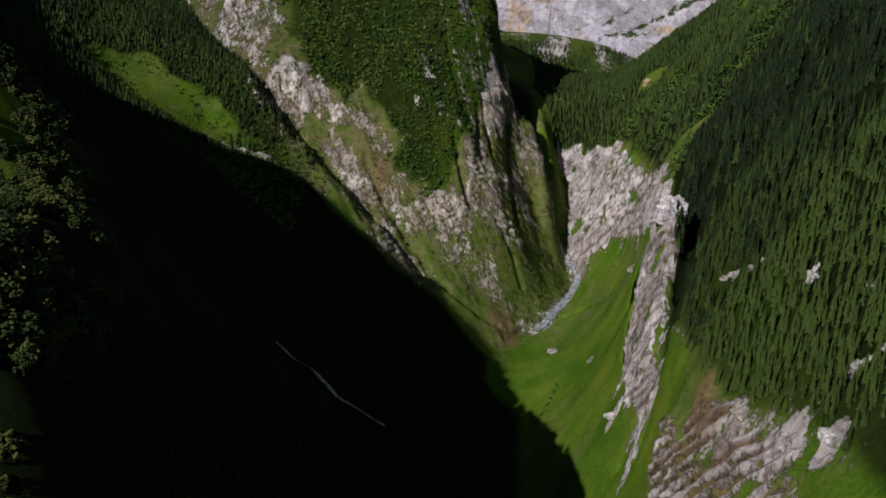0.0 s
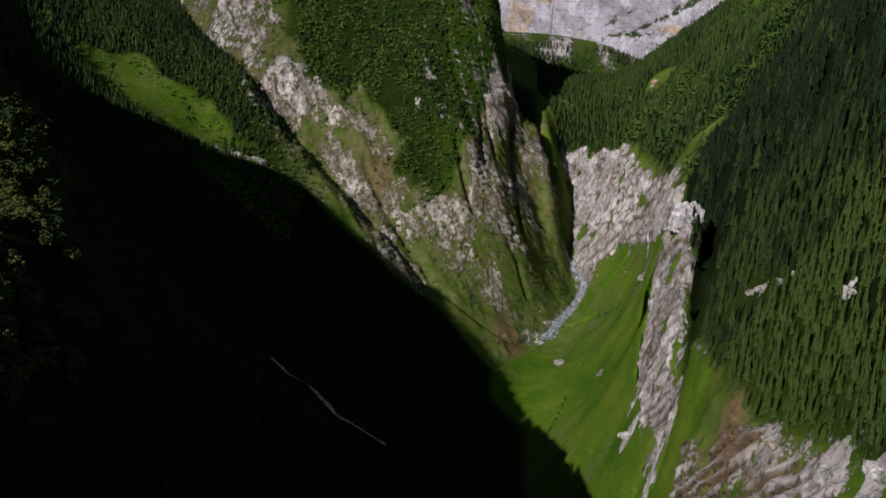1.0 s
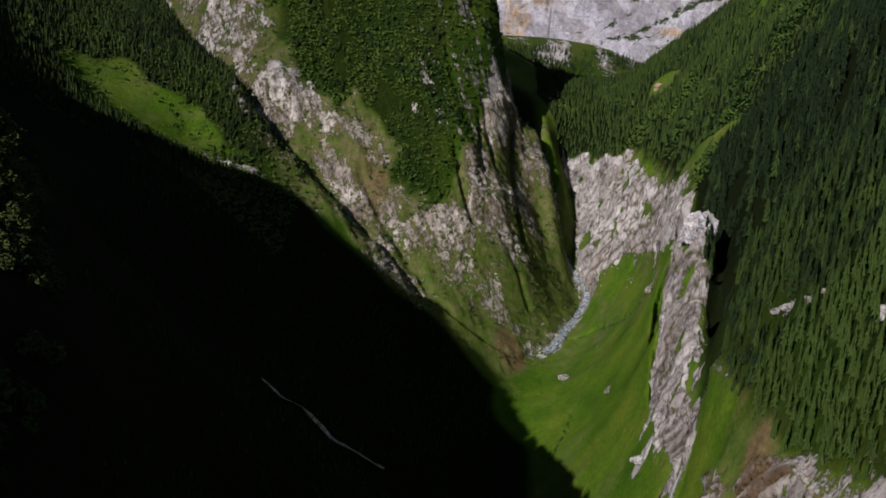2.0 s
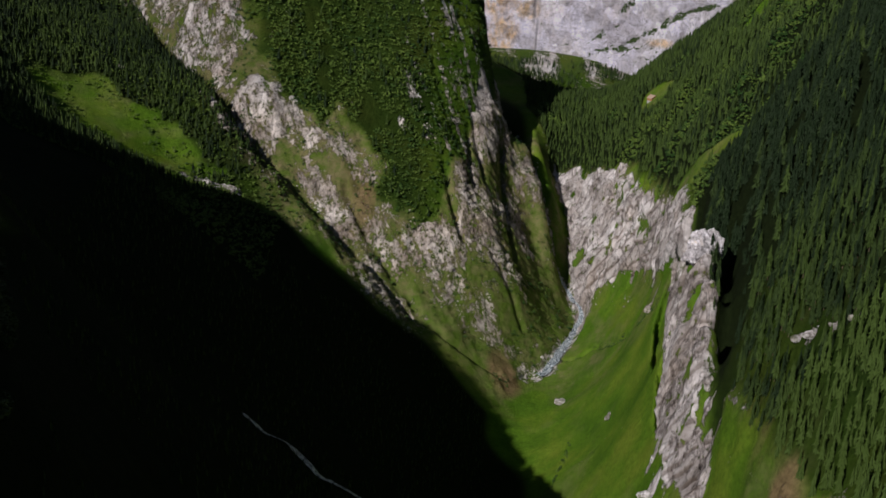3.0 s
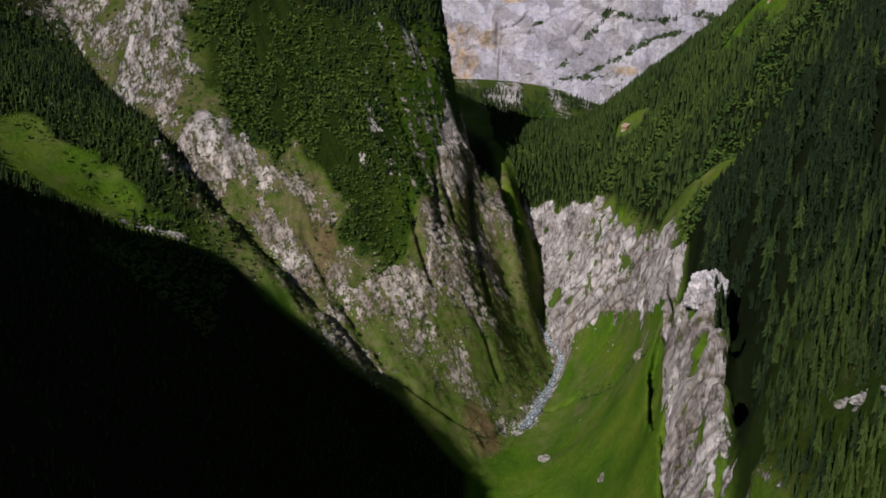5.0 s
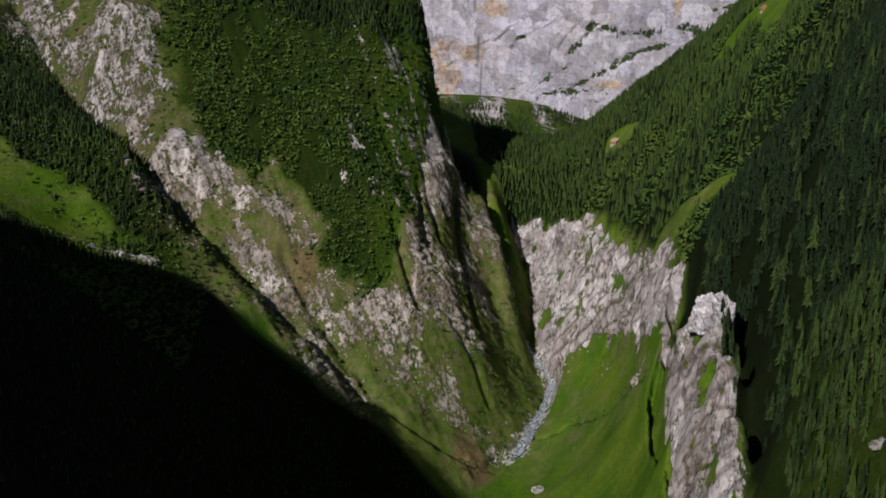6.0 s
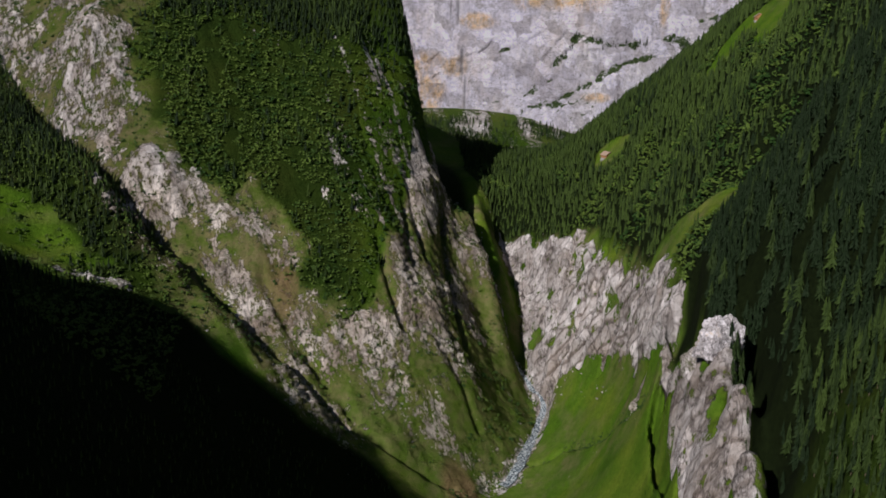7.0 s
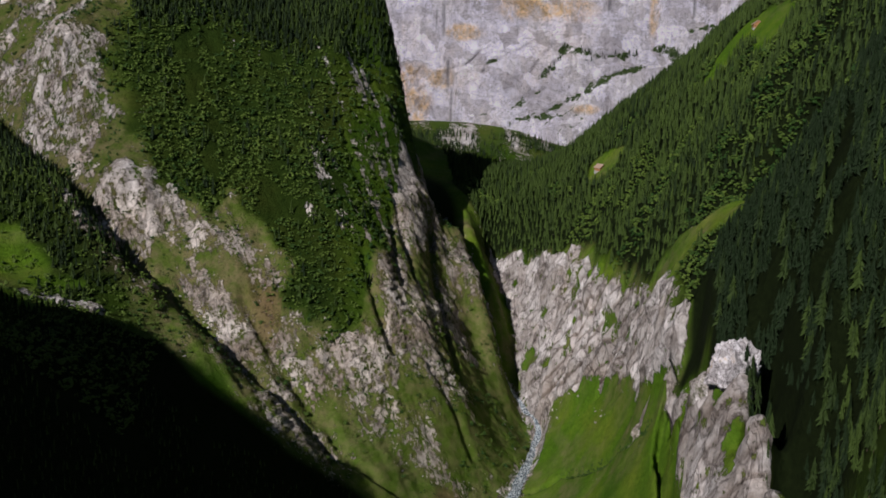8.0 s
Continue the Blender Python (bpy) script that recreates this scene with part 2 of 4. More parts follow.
def jointed(nt, c, scale, stretch, turn, dark=0.7, fine=7.0, bend=1.0):
    """A rock colour broken into blocks of uneven tone with dark joints between; and the blocks' relief."""
    tone, gap = blocks(nt, scale, stretch, bend / scale, turn, fine)
    small, crack = blocks(nt, scale * 3.1, stretch, 0.32 * bend / scale, turn, fine)
    c = mix(nt, 1.0, c, ramp(nt, tone, [(0.0, (0.80, 0.77, 0.75)), (1.0, (1.34, 1.33, 1.34))]), "MULTIPLY")
    c = mix(nt, 0.8, c, ramp(nt, small, [(0.0, (0.95, 0.93, 0.92)), (1.0, (1.12, 1.12, 1.12))]), "MULTIPLY")
    c = mix(nt, dark, c, ramp(nt, gap, [(0.0, (0.15, 0.13, 0.12)), (0.05, (1, 1, 1))]), "MULTIPLY")
    c = mix(nt, dark * 0.3, c, ramp(nt, crack, [(0.0, (0.25, 0.22, 0.2)), (0.06, (1, 1, 1))]), "MULTIPLY")
    return c, calc(nt, "ADD", calc(nt, "MULTIPLY", tone, 1.0), calc(nt, "MULTIPLY", small, 0.4))


def beds(nt, across, warp):
    """Tilted beds: soft dark layers between pale ones. across: the way across the beds, one bed to each unit."""
    geo = nt.nodes.new("ShaderNodeNewGeometry")
    dot = nt.nodes.new("ShaderNodeVectorMath")
    dot.operation = "DOT_PRODUCT"
    dot.inputs[1].default_value = across
    nt.links.new(geo.outputs["Position"], dot.inputs[0])
    bend = calc(nt, "MULTIPLY", noise_node(nt, 0.02, 4, 0.6), warp)
    f = calc(nt, "FRACT", calc(nt, "ADD", dot.outputs["Value"], bend))
    return ramp(nt, f, [(0.0, (0.20, 0.16, 0.13)), (0.16, (0.36, 0.30, 0.25)), (0.30, (1, 1, 1)), (0.92, (0.88, 0.86, 0.86)), (1.0, (0.20, 0.16, 0.13))])


def rock_colour(nt, warm=0.5, bedded=None, upright=None):
    large = ramp(nt, noise_node(nt, 0.035, 6, 0.7, (1, 1, 0.5)), [(0.30, (0.36, 0.335, 0.335)), (0.46, (0.54, 0.51, 0.52)), (0.66, (0.70, 0.67, 0.70))])
    stain = ramp(nt, noise_node(nt, 0.06, 5, 0.65, (1, 1, 0.4)), [(0.36, (0.36, 0.31, 0.27)), (0.54, (1, 1, 1))])
    rust = ramp(nt, noise_node(nt, 0.022, 5, 0.65), [(0.50, (0, 0, 0)), (0.66, (1, 1, 1))])
    c = mix(nt, calc(nt, "MULTIPLY", rust, warm), large, (0.42, 0.31, 0.22))
    c = mix(nt, 0.6, c, stain, "MULTIPLY")
    c = mix(nt, 0.75, c, seam(nt, 0.05, (1, 1, 0.3), (20, 25, 0), 0.028), "MULTIPLY")
    c = mix(nt, 0.55, c, ramp(nt, noise_node(nt, 0.38, 7, 0.8, (1, 1, 0.8)), [(0.34, (0.62, 0.58, 0.54)), (0.48, (1.0, 1.0, 1.0)), (0.68, (1.25, 1.25, 1.25))]), "MULTIPLY")
    if bedded is not None:
        c = mix(nt, bedded, c, beds(nt, (0.0, 0.095, 0.056), 0.7), "MULTIPLY")
        c = mix(nt, upright, c, beds(nt, (0.0, 0.078, 0.046), 1.0), "MULTIPLY")
    return c


def ground_material():
    m, nt, b = shader("turf_and_rock", 0.98, 0.05)
    patches = noise_node(nt, 0.018, 5, 0.6)
    blades = noise_node(nt, 0.35, 6, 0.75)
    turf = ramp(nt, patches, [(0.32, (0.048, 0.108, 0.009)), (0.5, (0.080, 0.150, 0.012)), (0.68, (0.128, 0.175, 0.020))])
    turf = mix(nt, 0.7, turf, ramp(nt, blades, [(0.3, (0.45, 0.5, 0.4)), (0.6, (1.1, 1.1, 1.0))]), "MULTIPLY")
    dry = mix(nt, ramp(nt, noise_node(nt, 0.08, 5, 0.7), [(0.4, (0.0,)), (0.62, (1.0,))]), (0.082, 0.112, 0.022), (0.195, 0.155, 0.085))
    turf = mix(nt, attribute(nt, "dry"), turf, dry)
    # near-black woodland floor, with the shade between trees put into its colour
    shaded_litter = ramp(nt, blades, [(0.3, (0.004, 0.007, 0.002)), (0.7, (0.011, 0.017, 0.005))])
    turf = mix(nt, attribute(nt, "wood"), turf, shaded_litter)
    # rock shows through where the attribute, broken up by two scales of noise, runs high
    edge = calc(nt, "ADD", attribute(nt, "rock"), calc(nt, "MULTIPLY", calc(nt, "SUBTRACT", noise_node(nt, 0.11, 6, 0.72), 0.5), 1.5))
    edge = calc(nt, "ADD", edge, calc(nt, "MULTIPLY", calc(nt, "SUBTRACT", noise_node(nt, 0.42, 6, 0.78, (1, 1, 0.35)), 0.5), calc(nt, "ADD", 1.3, calc(nt, "MULTIPLY", attribute(nt, "dry"), 0.9))))
    edge = calc(nt, "ADD", edge, calc(nt, "MULTIPLY", calc(nt, "SUBTRACT", fall_noise(nt, 0.16, 6, 0.75, 5.0), 0.5), calc(nt, "MULTIPLY", attribute(nt, "dry"), 2.0)))
    show = ramp(nt, edge, [(0.47, (0.0,)), (0.55, (1.0,))])
    stone = rock_colour(nt, 0.3, attribute(nt, "bedded"), attribute(nt, "upright"))
    stone, block = jointed(nt, stone, 0.045, (1, 1, 0.2), (18, -12, 0), 0.55, 2.5, 0.6)
    stone = mix(nt, calc(nt, "MULTIPLY", attribute(nt, "dry"), 0.8), stone, (0.84, 0.82, 0.80), "MULTIPLY")
    stone = mix(nt, attribute(nt, "tan"), stone, (1.04, 1.0, 0.94), "MULTIPLY")
    c = mix(nt, show, turf, stone)
    c = mix(nt, attribute(nt, "earth"), c, ramp(nt, blades, [(0.35, (0.125, 0.075, 0.042)), (0.65, (0.24, 0.155, 0.09))]))
    nt.links.new(c, b.inputs["Base Color"])
    rough = calc(nt, "MULTIPLY", calc(nt, "ADD", noise_node(nt, 0.13, 7, 0.70), calc(nt, "MULTIPLY", block, 0.25)), calc(nt, "MULTIPLY", show, 2.6))
    relief(nt, b, calc(nt, "ADD", noise_node(nt, 0.30, 8, 0.75), rough), 1.0, 1.6)
    return m


GROUND = ground_material()


def mesh_object(name, verts, faces, material, smooth_shade=False, attrs=None):
    """A mesh from arrays of corners and equal-sided faces."""
    me = bpy.data.meshes.new(name)
    verts, faces = np.asarray(verts, np.float32), np.asarray(faces, np.int32)
    sides = faces.shape[1]
    me.vertices.add(len(verts)), me.loops.add(faces.size), me.polygons.add(len(faces))
    me.vertices.foreach_set("co", verts.ravel())
    me.loops.foreach_set("vertex_index", faces.ravel())
    me.polygons.foreach_set("loop_start", np.arange(0, faces.size, sides, dtype=np.int32))
    me.polygons.foreach_set("use_smooth", np.full(len(faces), smooth_shade))
    for key, values in (attrs or {}).items():
        me.attributes.new(key, "FLOAT", "POINT").data.foreach_set("value", np.asarray(values, np.float32).ravel())
    me.update(calc_edges=True)
    me.materials.append(material)
    return new(name, me)


def sheet_faces(rows, cols):
    k = np.arange(rows * cols).reshape(rows, cols)
    return np.stack([k[:-1, :-1], k[:-1, 1:], k[1:, 1:], k[1:, :-1]], -1).reshape(-1, 4)


# ---- ground ----
def line_x(line, y):
    a = np.array(sorted((p[1], p[0]) for p in line))
    return np.interp(y, a[:, 0], a[:, 1])


STRIP = [(240, 985, 0), (247, 940, 0), (266, 922, 0), (280, 890, 0), (290, 870, 0)]       # clearing in the right-hand wood
HIGH_FIELD = [(346, 1150, 0), (370, 1170, 0), (378, 1130, 0), (368, 1085, 0)]
MEADOW = (-268.0, 988.0)
FIN_LINE = [(215, 742, 0), (205, 704, 0), (184, 642, 0), (168, 602, 0), (160, 577, 0), (151, 567, 0), (144, 564, 0)]
GAPS = [[(171, 529, 0), (184, 499, 0)], [(226, 872, 0), (216, 842, 0), (207, 812, 0)], [(309, 856, 0), (285, 815, 0), (255, 767, 0)], [(211, 672, 0), (203, 684, 0), (225, 712, 0)], [(176, 622, 0), (196, 652, 0)], [(240, 650, 0), (262, 700, 0)]]      # treeless lines in the wood, some opened so the dark floor stands for shade
ROCK_SPOTS = [(-171, 1076, 15), (-149, 1063, 13), (-107, 1046, 13), (-94, 1035, 10), (-75, 1010, 9), (-73, 1073, 13), (-105, 1074, 12), (-48, 1056, 12), (-24, 1052, 12), (-7, 1048, 10), (-45, 1027, 9), (-30, 1011, 9),
              (11, 1033, 9), (34, 1035, 9), (67, 1164, 13), (64, 1141, 11), (48, 1084, 11), (55, 1070, 9), (30, 1138, 8), (-127, 1090, 12), (-31, 989, 5), (17, 1014, 5), (78, 1190, 12), (80, 1215, 9)]
GREEN_SPOTS = [(-177, 1133, 16), (-200, 1153, 14), (-153, 1067, 12), (-129, 1091, 13), (-75, 1049, 12), (-74, 1054, 13), (-11, 1031, 12), (-130, 1062, 10), (30, 1060, 12)]
CRACKS = [(FIN_LINE, 18.0, 8.0), (LEFT_GULLY, 7.0, 3.4), ([(94, 1190, 0), (94, 1152, 0), (96, 1128, 0), (99, 1100, 0), (108, 1075, 0)], 13.0, 3.2), ([(55, 1144, 0), (54, 1116, 0), (60, 1092, 0)], 6.0, 2.6), ([(28, 1086, 0), (38, 1060, 0), (49, 1041, 0)], 9.0, 3.4), ([(49, 1041, 0), (70, 1052, 0), (98, 1037, 0), (112, 1020, 0)], 5.0, 4.0),
          ([(58, 1165, 0), (66, 1140, 0), (72, 1115, 0)], 6.0, 2.6), ([(-66, 1042, 0), (-40, 1012, 0), (-10, 985, 0), (12, 965, 0)], 6.0, 5.0),
          ([(12, 1175, 0), (30, 1140, 0), (44, 1112, 0)], 3.5, 3.0), ([(-14, 1120, 0), (-2, 1096, 0), (6, 1072, 0)], 3.0, 3.0),
          ([(150, 1016, 0), (162, 1011, 0), (186, 1001, 0), (204, 922, 0), (204, 872, 0)], 7.0, 2.0),
          ([(232, 1186, 0), (214, 1150, 0), (200, 1132, 0)], 14.0, 2.4), ([(238, 1130, 0), (222, 1098, 0), (207, 1082, 0)], 16.0, 2.6), ([(238, 1100, 0), (224, 1076, 0), (212, 1064, 0)], 12.0, 2.2),
          ([(244, 1052, 0), (232, 1036, 0), (220, 1030, 0)], 14.0, 2.4), ([(244, 1010, 0), (234, 1000, 0), (226, 990, 0)], 12.0, 2.2), ([(238, 950, 0), (228, 940, 0), (220, 930, 0)], 12.0, 2.4), ([(206, 1256, 0), (194, 1226, 0), (188, 1206, 0)], 9.0, 2.2),
          ([(196, 716, 0), (180, 690, 0), (166, 672, 0)], 9.0, 2.2), ([(184, 668, 0), (172, 648, 0), (158, 640, 0)], 10.0, 2.2), ([(172, 622, 0), (162, 606, 0), (150, 602, 0)], 9.0, 2.2)]
RIB_END = [(159, 590, 0), (151, 560, 0), (146, 550, 0), (139, 542, 0)]
SLOTS = [([(165, 594, 0), (157, 562, 0), (151, 548, 0), (143, 536, 0)], 9.0, 3.0), ([(214, 862, 0), (202, 840, 0), (190, 800, 0), (182, 768, 0), (172, 725, 0)], 22.0, 4.2), ([(178, 715, 0), (168, 705, 0), (161, 678, 0), (156, 652, 0)], 14.0, 3.0), ([(226, 870, 0), (216, 842, 0), (209, 816, 0), (204, 798, 0)], 38.0, 7.0)]          # steep-sided clefts beside the rib
SCRUB_X, SCRUB_Z = (-300, -206, -148, -91, -60, -10, 24, 51, 86, 110), (330, 272, 266, 226, 217, 170, 152, 205, 262, 300)


CLIFF_FACE = [(172, 1296), (182, 1282), (202, 1262), (226, 1205), (236, 1165), (238, 1110), (237, 1083), (244, 1034), (242, 971), (228, 872), (218, 868), (213, 885), (222, 960), (227, 1003), (214, 1058), (206, 1075), (196, 1107), (187, 1114), (186, 1150), (182, 1214), (176, 1255)]
FIN_FACE = [(204, 806), (192, 790), (178, 745), (168, 705), (160, 678), (152, 640), (147, 600), (142, 560), (150, 548), (160, 575), (168, 605), (176, 640), (186, 672), (198, 712), (206, 745), (208, 780)]
FACE_GREEN = [(193, 1166, 8, 18), (202, 1130, 5, 10)]     # turf hollows in the cliff: x, y and reach


def within(x, y, ring):
    """How far inside a closed outline a place lies, below 0 outside."""
    gap = off_line(x, y, [(a, b, 0) for a, b in ring + ring[:1]])
    odd = np.zeros(np.shape(x), bool)
    for (ax, ay), (bx, by) in zip(ring, ring[1:] + ring[:1]):
        if ay != by:
            odd ^= ((ay > y) != (by > y)) & (x < (bx - ax) * (y - ay) / (by - ay) + ax)
    return np.where(odd, gap, -gap)


def masks(x, y, z, slope):
    """Cliff, right-hand wood, left-hand face, scrub on it, dry turf and a large wavering, each 0 to 1 but for the last."""
    foot, top = line_x(CLIFF_FOOT, y), line_x(CLIFF_TOP, y)
    wob = fbm(x / 40, y / 40, octaves=5, seed=5)
    u = (x - foot) / np.maximum(top - foot, 8) + wob * 0.55
    # the fin stands clear of the meadow: its lower half is turf
    low = np.interp(y, [380, 470, 525, 565, 585, 640, 760, 830, 900, 1010, 1060, 1100], [-0.1, 0.1, 0.8, 0.8, 0.3, 0.26, 0.2, 0.1, 0.35, 0.05, 0.0, -0.15])
    cliff = smooth(low, low + 0.2, u) * smooth(1.3, 1.0, u) * smooth(250, 330, y) * smooth(1290, 1225, y + wob * 40)
    cliff = cliff * (1 - 0.85 * smooth(0.02, 0.28, fbm(x / 22 + 3, y / 22, z / 30, octaves=4, seed=8)))
    wall = smooth(-1.5, 2.5, within(x, y, CLIFF_FACE) + 5 * wob)
    for px, py, rx, ry in FACE_GREEN:
        wall = wall * (1 - smooth(1.1, 0.7, np.hypot((x - px) / rx, (y - py) / ry) + 0.7 * wob))
    wall = wall * (1 - 0.75 * smooth(0.16, 0.36, fbm(x / 16, y / 16, z / 30, octaves=4, seed=64)))
    cliff = cliff * smooth(905, 870, y) + wall * smooth(860, 880, y)
    inside = x - top + wob * np.interp(y, [380, 480, 780, 850], [8, 4, 5, 14])
    edge = np.interp(y, [360, 400, 430, 455, 480, 520, 600, 640, 700, 760, 830, 1000, 1215, 1245, 1300], [20, 10, 5, 3, 1, -4, -4, 0, 3, 4, 0, -7, -8, -22, -16])
    wood = smooth(edge, edge + 6, inside) * smooth(1560, 1480, y)
    clear = np.minimum(off_line(x, y, STRIP) / 13, np.hypot(x - 276, (y - 1236) * 0.55) / 17)
    clear = np.minimum(clear, off_line(x, y, HIGH_FIELD) / 14)
    wood = wood * smooth(0.9, 1.15, clear + wob * 0.35)
    wood = wood * (1 - wall)
    cliff = cliff * (1 - 0.9 * wood)
    fin = smooth(-1.5, 1.5, within(x, y, FIN_FACE) + np.interp(y, [560, 640, 700], [11, 8, 4]) * wob) * (1 - 0.95 * smooth(1.15, 0.75, np.hypot((x - 186) / 8, (y - 698) / 15) + 0.8 * wob))
    fin = fin * (1 - 0.85 * smooth(0.03, 0.22, fbm(x / 13 + 5, y / 13, z / 18, octaves=4, seed=63)))
    cliff = np.maximum(cliff * smooth(8, -6, within(x, y, FIN_FACE)), fin)
    side = y - (line_y_left(x) + 3)
    left = smooth(-70, -35, side + wob * 30) * (x < line_x(RIVER, y) - 6) * smooth(900, 950, y)
    scrub = left * smooth(0, 8, side) * smooth(-8, 14, z - np.interp(x, SCRUB_X, SCRUB_Z) + wob * 46) * smooth(-215, -165, x + wob * 40)
    return cliff, wood, left, scrub, wob


def line_y_left(x):
    a = np.array(sorted((p[0], p[1]) for p in LEFT_GULLY))
    return np.interp(x, a[:, 0], a[:, 1])


def axis(lo, hi, steps, far_lo, far_hi):
    """Grid lines: even steps between the given stations, growing wider outside."""
    core = [lo]
    while core[-1] < hi:
        core.append(core[-1] + float(np.interp(core[-1], *zip(*steps))))
    def tail(length, d):
        out = [d]
        while out[-1] < length:
            d *= 1.22
            out.append(out[-1] + d)
        return np.array(out)
    return np.r_[(lo - tail(lo - far_lo, 3.0))[::-1], core, core[-1] + tail(far_hi - hi, 3.0)]


GX = axis(-800, 470, [(-800, 5.0), (-440, 4.0), (-360, 3.0), (-200, 2.2), (20, 1.9), (90, 1.5), (260, 1.5), (330, 3.0)], -4500, 4500)
GY = axis(250, 1560, [(250, 2.6), (560, 1.8), (1250, 1.8), (1350, 2.6), (1560, 3.5)], -3500, 4700)
gx, gy = np.meshgrid(GX, GY)
gz = land(gx, gy)
sy, sx = np.gradient(gz, GY, GX)
slope = np.hypot(sx, sy)
cliff, wood, left, scrub, wob = masks(gx, gy, gz, slope)
steep = smooth(0.9, 1.5, slope)
river_gap = off_line(gx, gy, RIVER)
face = left * (1 - scrub)
spots = 0.34 * left * np.clip(sum(smooth(r * 1.25, r * 0.4, np.hypot(gx - px, gy - py)) for px, py, r in ROCK_SPOTS), 0, 1) - 0.34 * face * sum(smooth(r * 1.2, r * 0.4, np.hypot(gx - px, gy - py)) for px, py, r in GREEN_SPOTS)
pale = fbm(gx / 34 + 7, gy / 34, gz / 60, octaves=4, seed=3)
upper = smooth(40, 150, gz + 0.25 * (80 - gx))
rock = cliff * (0.9 - 0.25 * smooth(540, 500, gy)) + face * (0.24 + 0.20 * upper + 1.0 * pale) + steep * (0.08 + 0.17 * left) * (1 - wood) * (1 - scrub) + scrub * (0.05 + 0.5 * pale)
slab = 0.9 * smooth(17, 9, np.hypot((gx - 76) * 1.1, (gy - 1180) * 0.36)) + smooth(16, 8, np.hypot(gx + 166, gy - 1094)) + smooth(70, 30, np.hypot(gx + 262, gy - 1240)) * 0.05
streaks = smooth(-0.05, 0.4, grain((gx * 0.87 + gy * 0.49) / 5.5, 0.3, seed=71) + 0.7 * wob) * smooth(-30, -8, gx) * smooth(70, 56, gx) * smooth(1085, 1100, gy) * smooth(1265, 1240, gy)
gorge = smooth(75, 40, np.hypot((gx - 130) * 0.9, (gy - 1400) * 0.5)) * steep
tips = sum(smooth(r, r * 0.5, np.hypot(gx - px, gy - py)) for px, py, r in ((175, 527, 3), (178, 520, 3.5), (183, 510, 3), (188, 501, 3.5), (199, 468, 5), (212, 429, 4), (173, 398, 9), (180, 372, 8), (165, 440, 6), (197, 395, 7), (207, 380, 9), (143, 618, 7), (149, 640, 4),
                                                                            (206, 897, 9), (309, 916, 5), (-290, 1072, 7), (-187, 972, 16), (-166, 975, 14), (-205, 965, 10), (190, 1160, 6)))
scree = smooth(1640, 1700, gy) * (0.40 + 0.9 * fbm(gx / 40, gy / 40, octaves=4, seed=73))
rock = rock + 0.24 * face * smooth(1.0, 0.4, np.hypot((gx + 28) / 90, (gy - 1036) / 38)) - 0.12 * face * smooth(-140, -200, gx) + spots - face * (0.14 * smooth(150, 95, gz) + 0.16 * smooth(10, 50, gx))
rock = np.clip(rock + scree + slab + 0.44 * streaks + 0.25 * gorge + 0.62 * tips + 0.30 * smooth(12, 4, off_line(gx, gy, [(157, 458, 0), (163, 438, 0), (173, 398, 0), (184, 352, 0)]) + 10 * wob) + smooth(13, 6, river_gap) * 0.55 * (gy < 1300) * (gy > 972), 0, 1)
rock = np.clip(rock + 0.55 * smooth(8, 3, off_line(gx, gy, RIB_END) + 6 * wob), 0, 1)
rock = rock - face * np.maximum(rock - 0.55, 0) * 0.75
near_strata = smooth(600, 520, gy) * cliff
crag = np.clip(np.maximum(cliff, face * (0.25 + 0.6 * smooth(-0.1, 0.3, pale))) + 0.2 * steep * (1 - wood), 0, 1)
earth = smooth(24, 10, np.hypot(gx - 92, (gy - 962) * 0.8)) * 0.95  + smooth(24, 10, np.hypot((gx + 62) * 0.8, (gy - 1036) * 0.7)) * 0.22
earth = np.clip(earth + wob * 0.8 * (earth > 0.05), 0, 1)
rock = np.where(earth > 0.3, rock * 0.5, rock)
beyond = gy - line_y_left(gx)
clearing = np.hypot((gx - MEADOW[0]) / 95, (gy - MEADOW[1] + 0.25 * (gx - MEADOW[0])) / 52) + 0.35 * fbm(gx / 25, gy / 25, octaves=3, seed=89)
shelf = smooth(-2, -10, beyond) * smooth(0.85, 1.05, clearing) * smooth(780, 840, gy) * smooth(-110, -170, gx)
# woods on the spur and its shaded side; near-black floor paints the shade in
# outline drawn along the edge of the spur's cast shadow
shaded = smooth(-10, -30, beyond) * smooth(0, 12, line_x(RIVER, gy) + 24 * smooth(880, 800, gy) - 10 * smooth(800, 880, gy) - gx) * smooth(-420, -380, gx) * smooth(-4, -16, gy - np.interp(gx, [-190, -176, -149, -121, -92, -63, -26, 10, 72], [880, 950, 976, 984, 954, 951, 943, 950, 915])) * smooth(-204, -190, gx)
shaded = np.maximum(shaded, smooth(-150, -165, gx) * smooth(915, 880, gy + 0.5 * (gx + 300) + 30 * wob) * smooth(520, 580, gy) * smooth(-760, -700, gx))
# relief: broad swells, gullies down the fall line, clefts, ledges that dip with the beds
gz = gz + fbm(gx / 30, gy / 30, octaves=4, seed=11) * (2.0 + 4.0 * crag)
gz = gz + fbm(gy / 38 + 0.4 * fbm(gx / 60, gy / 60, octaves=2, seed=31), gx / 150, octaves=3, seed=33) * (12 + 12 * smooth(215, 260, gx) * smooth(1000, 900, gy)) * wood * smooth(1400, 1200, gy)
fall = gx * 0.87 + gy * 0.49
gz = gz + fbm(fall / 13, (gy - gx) / 70, octaves=4, seed=29, ridged=True) * 3.4 * (face * (0.35 + 0.65 * upper) + scrub * 0.7)
for line, deep, wide in CRACKS:
    gz = gz - deep * np.exp(-(off_line(gx, gy, line) / wide) ** 2)
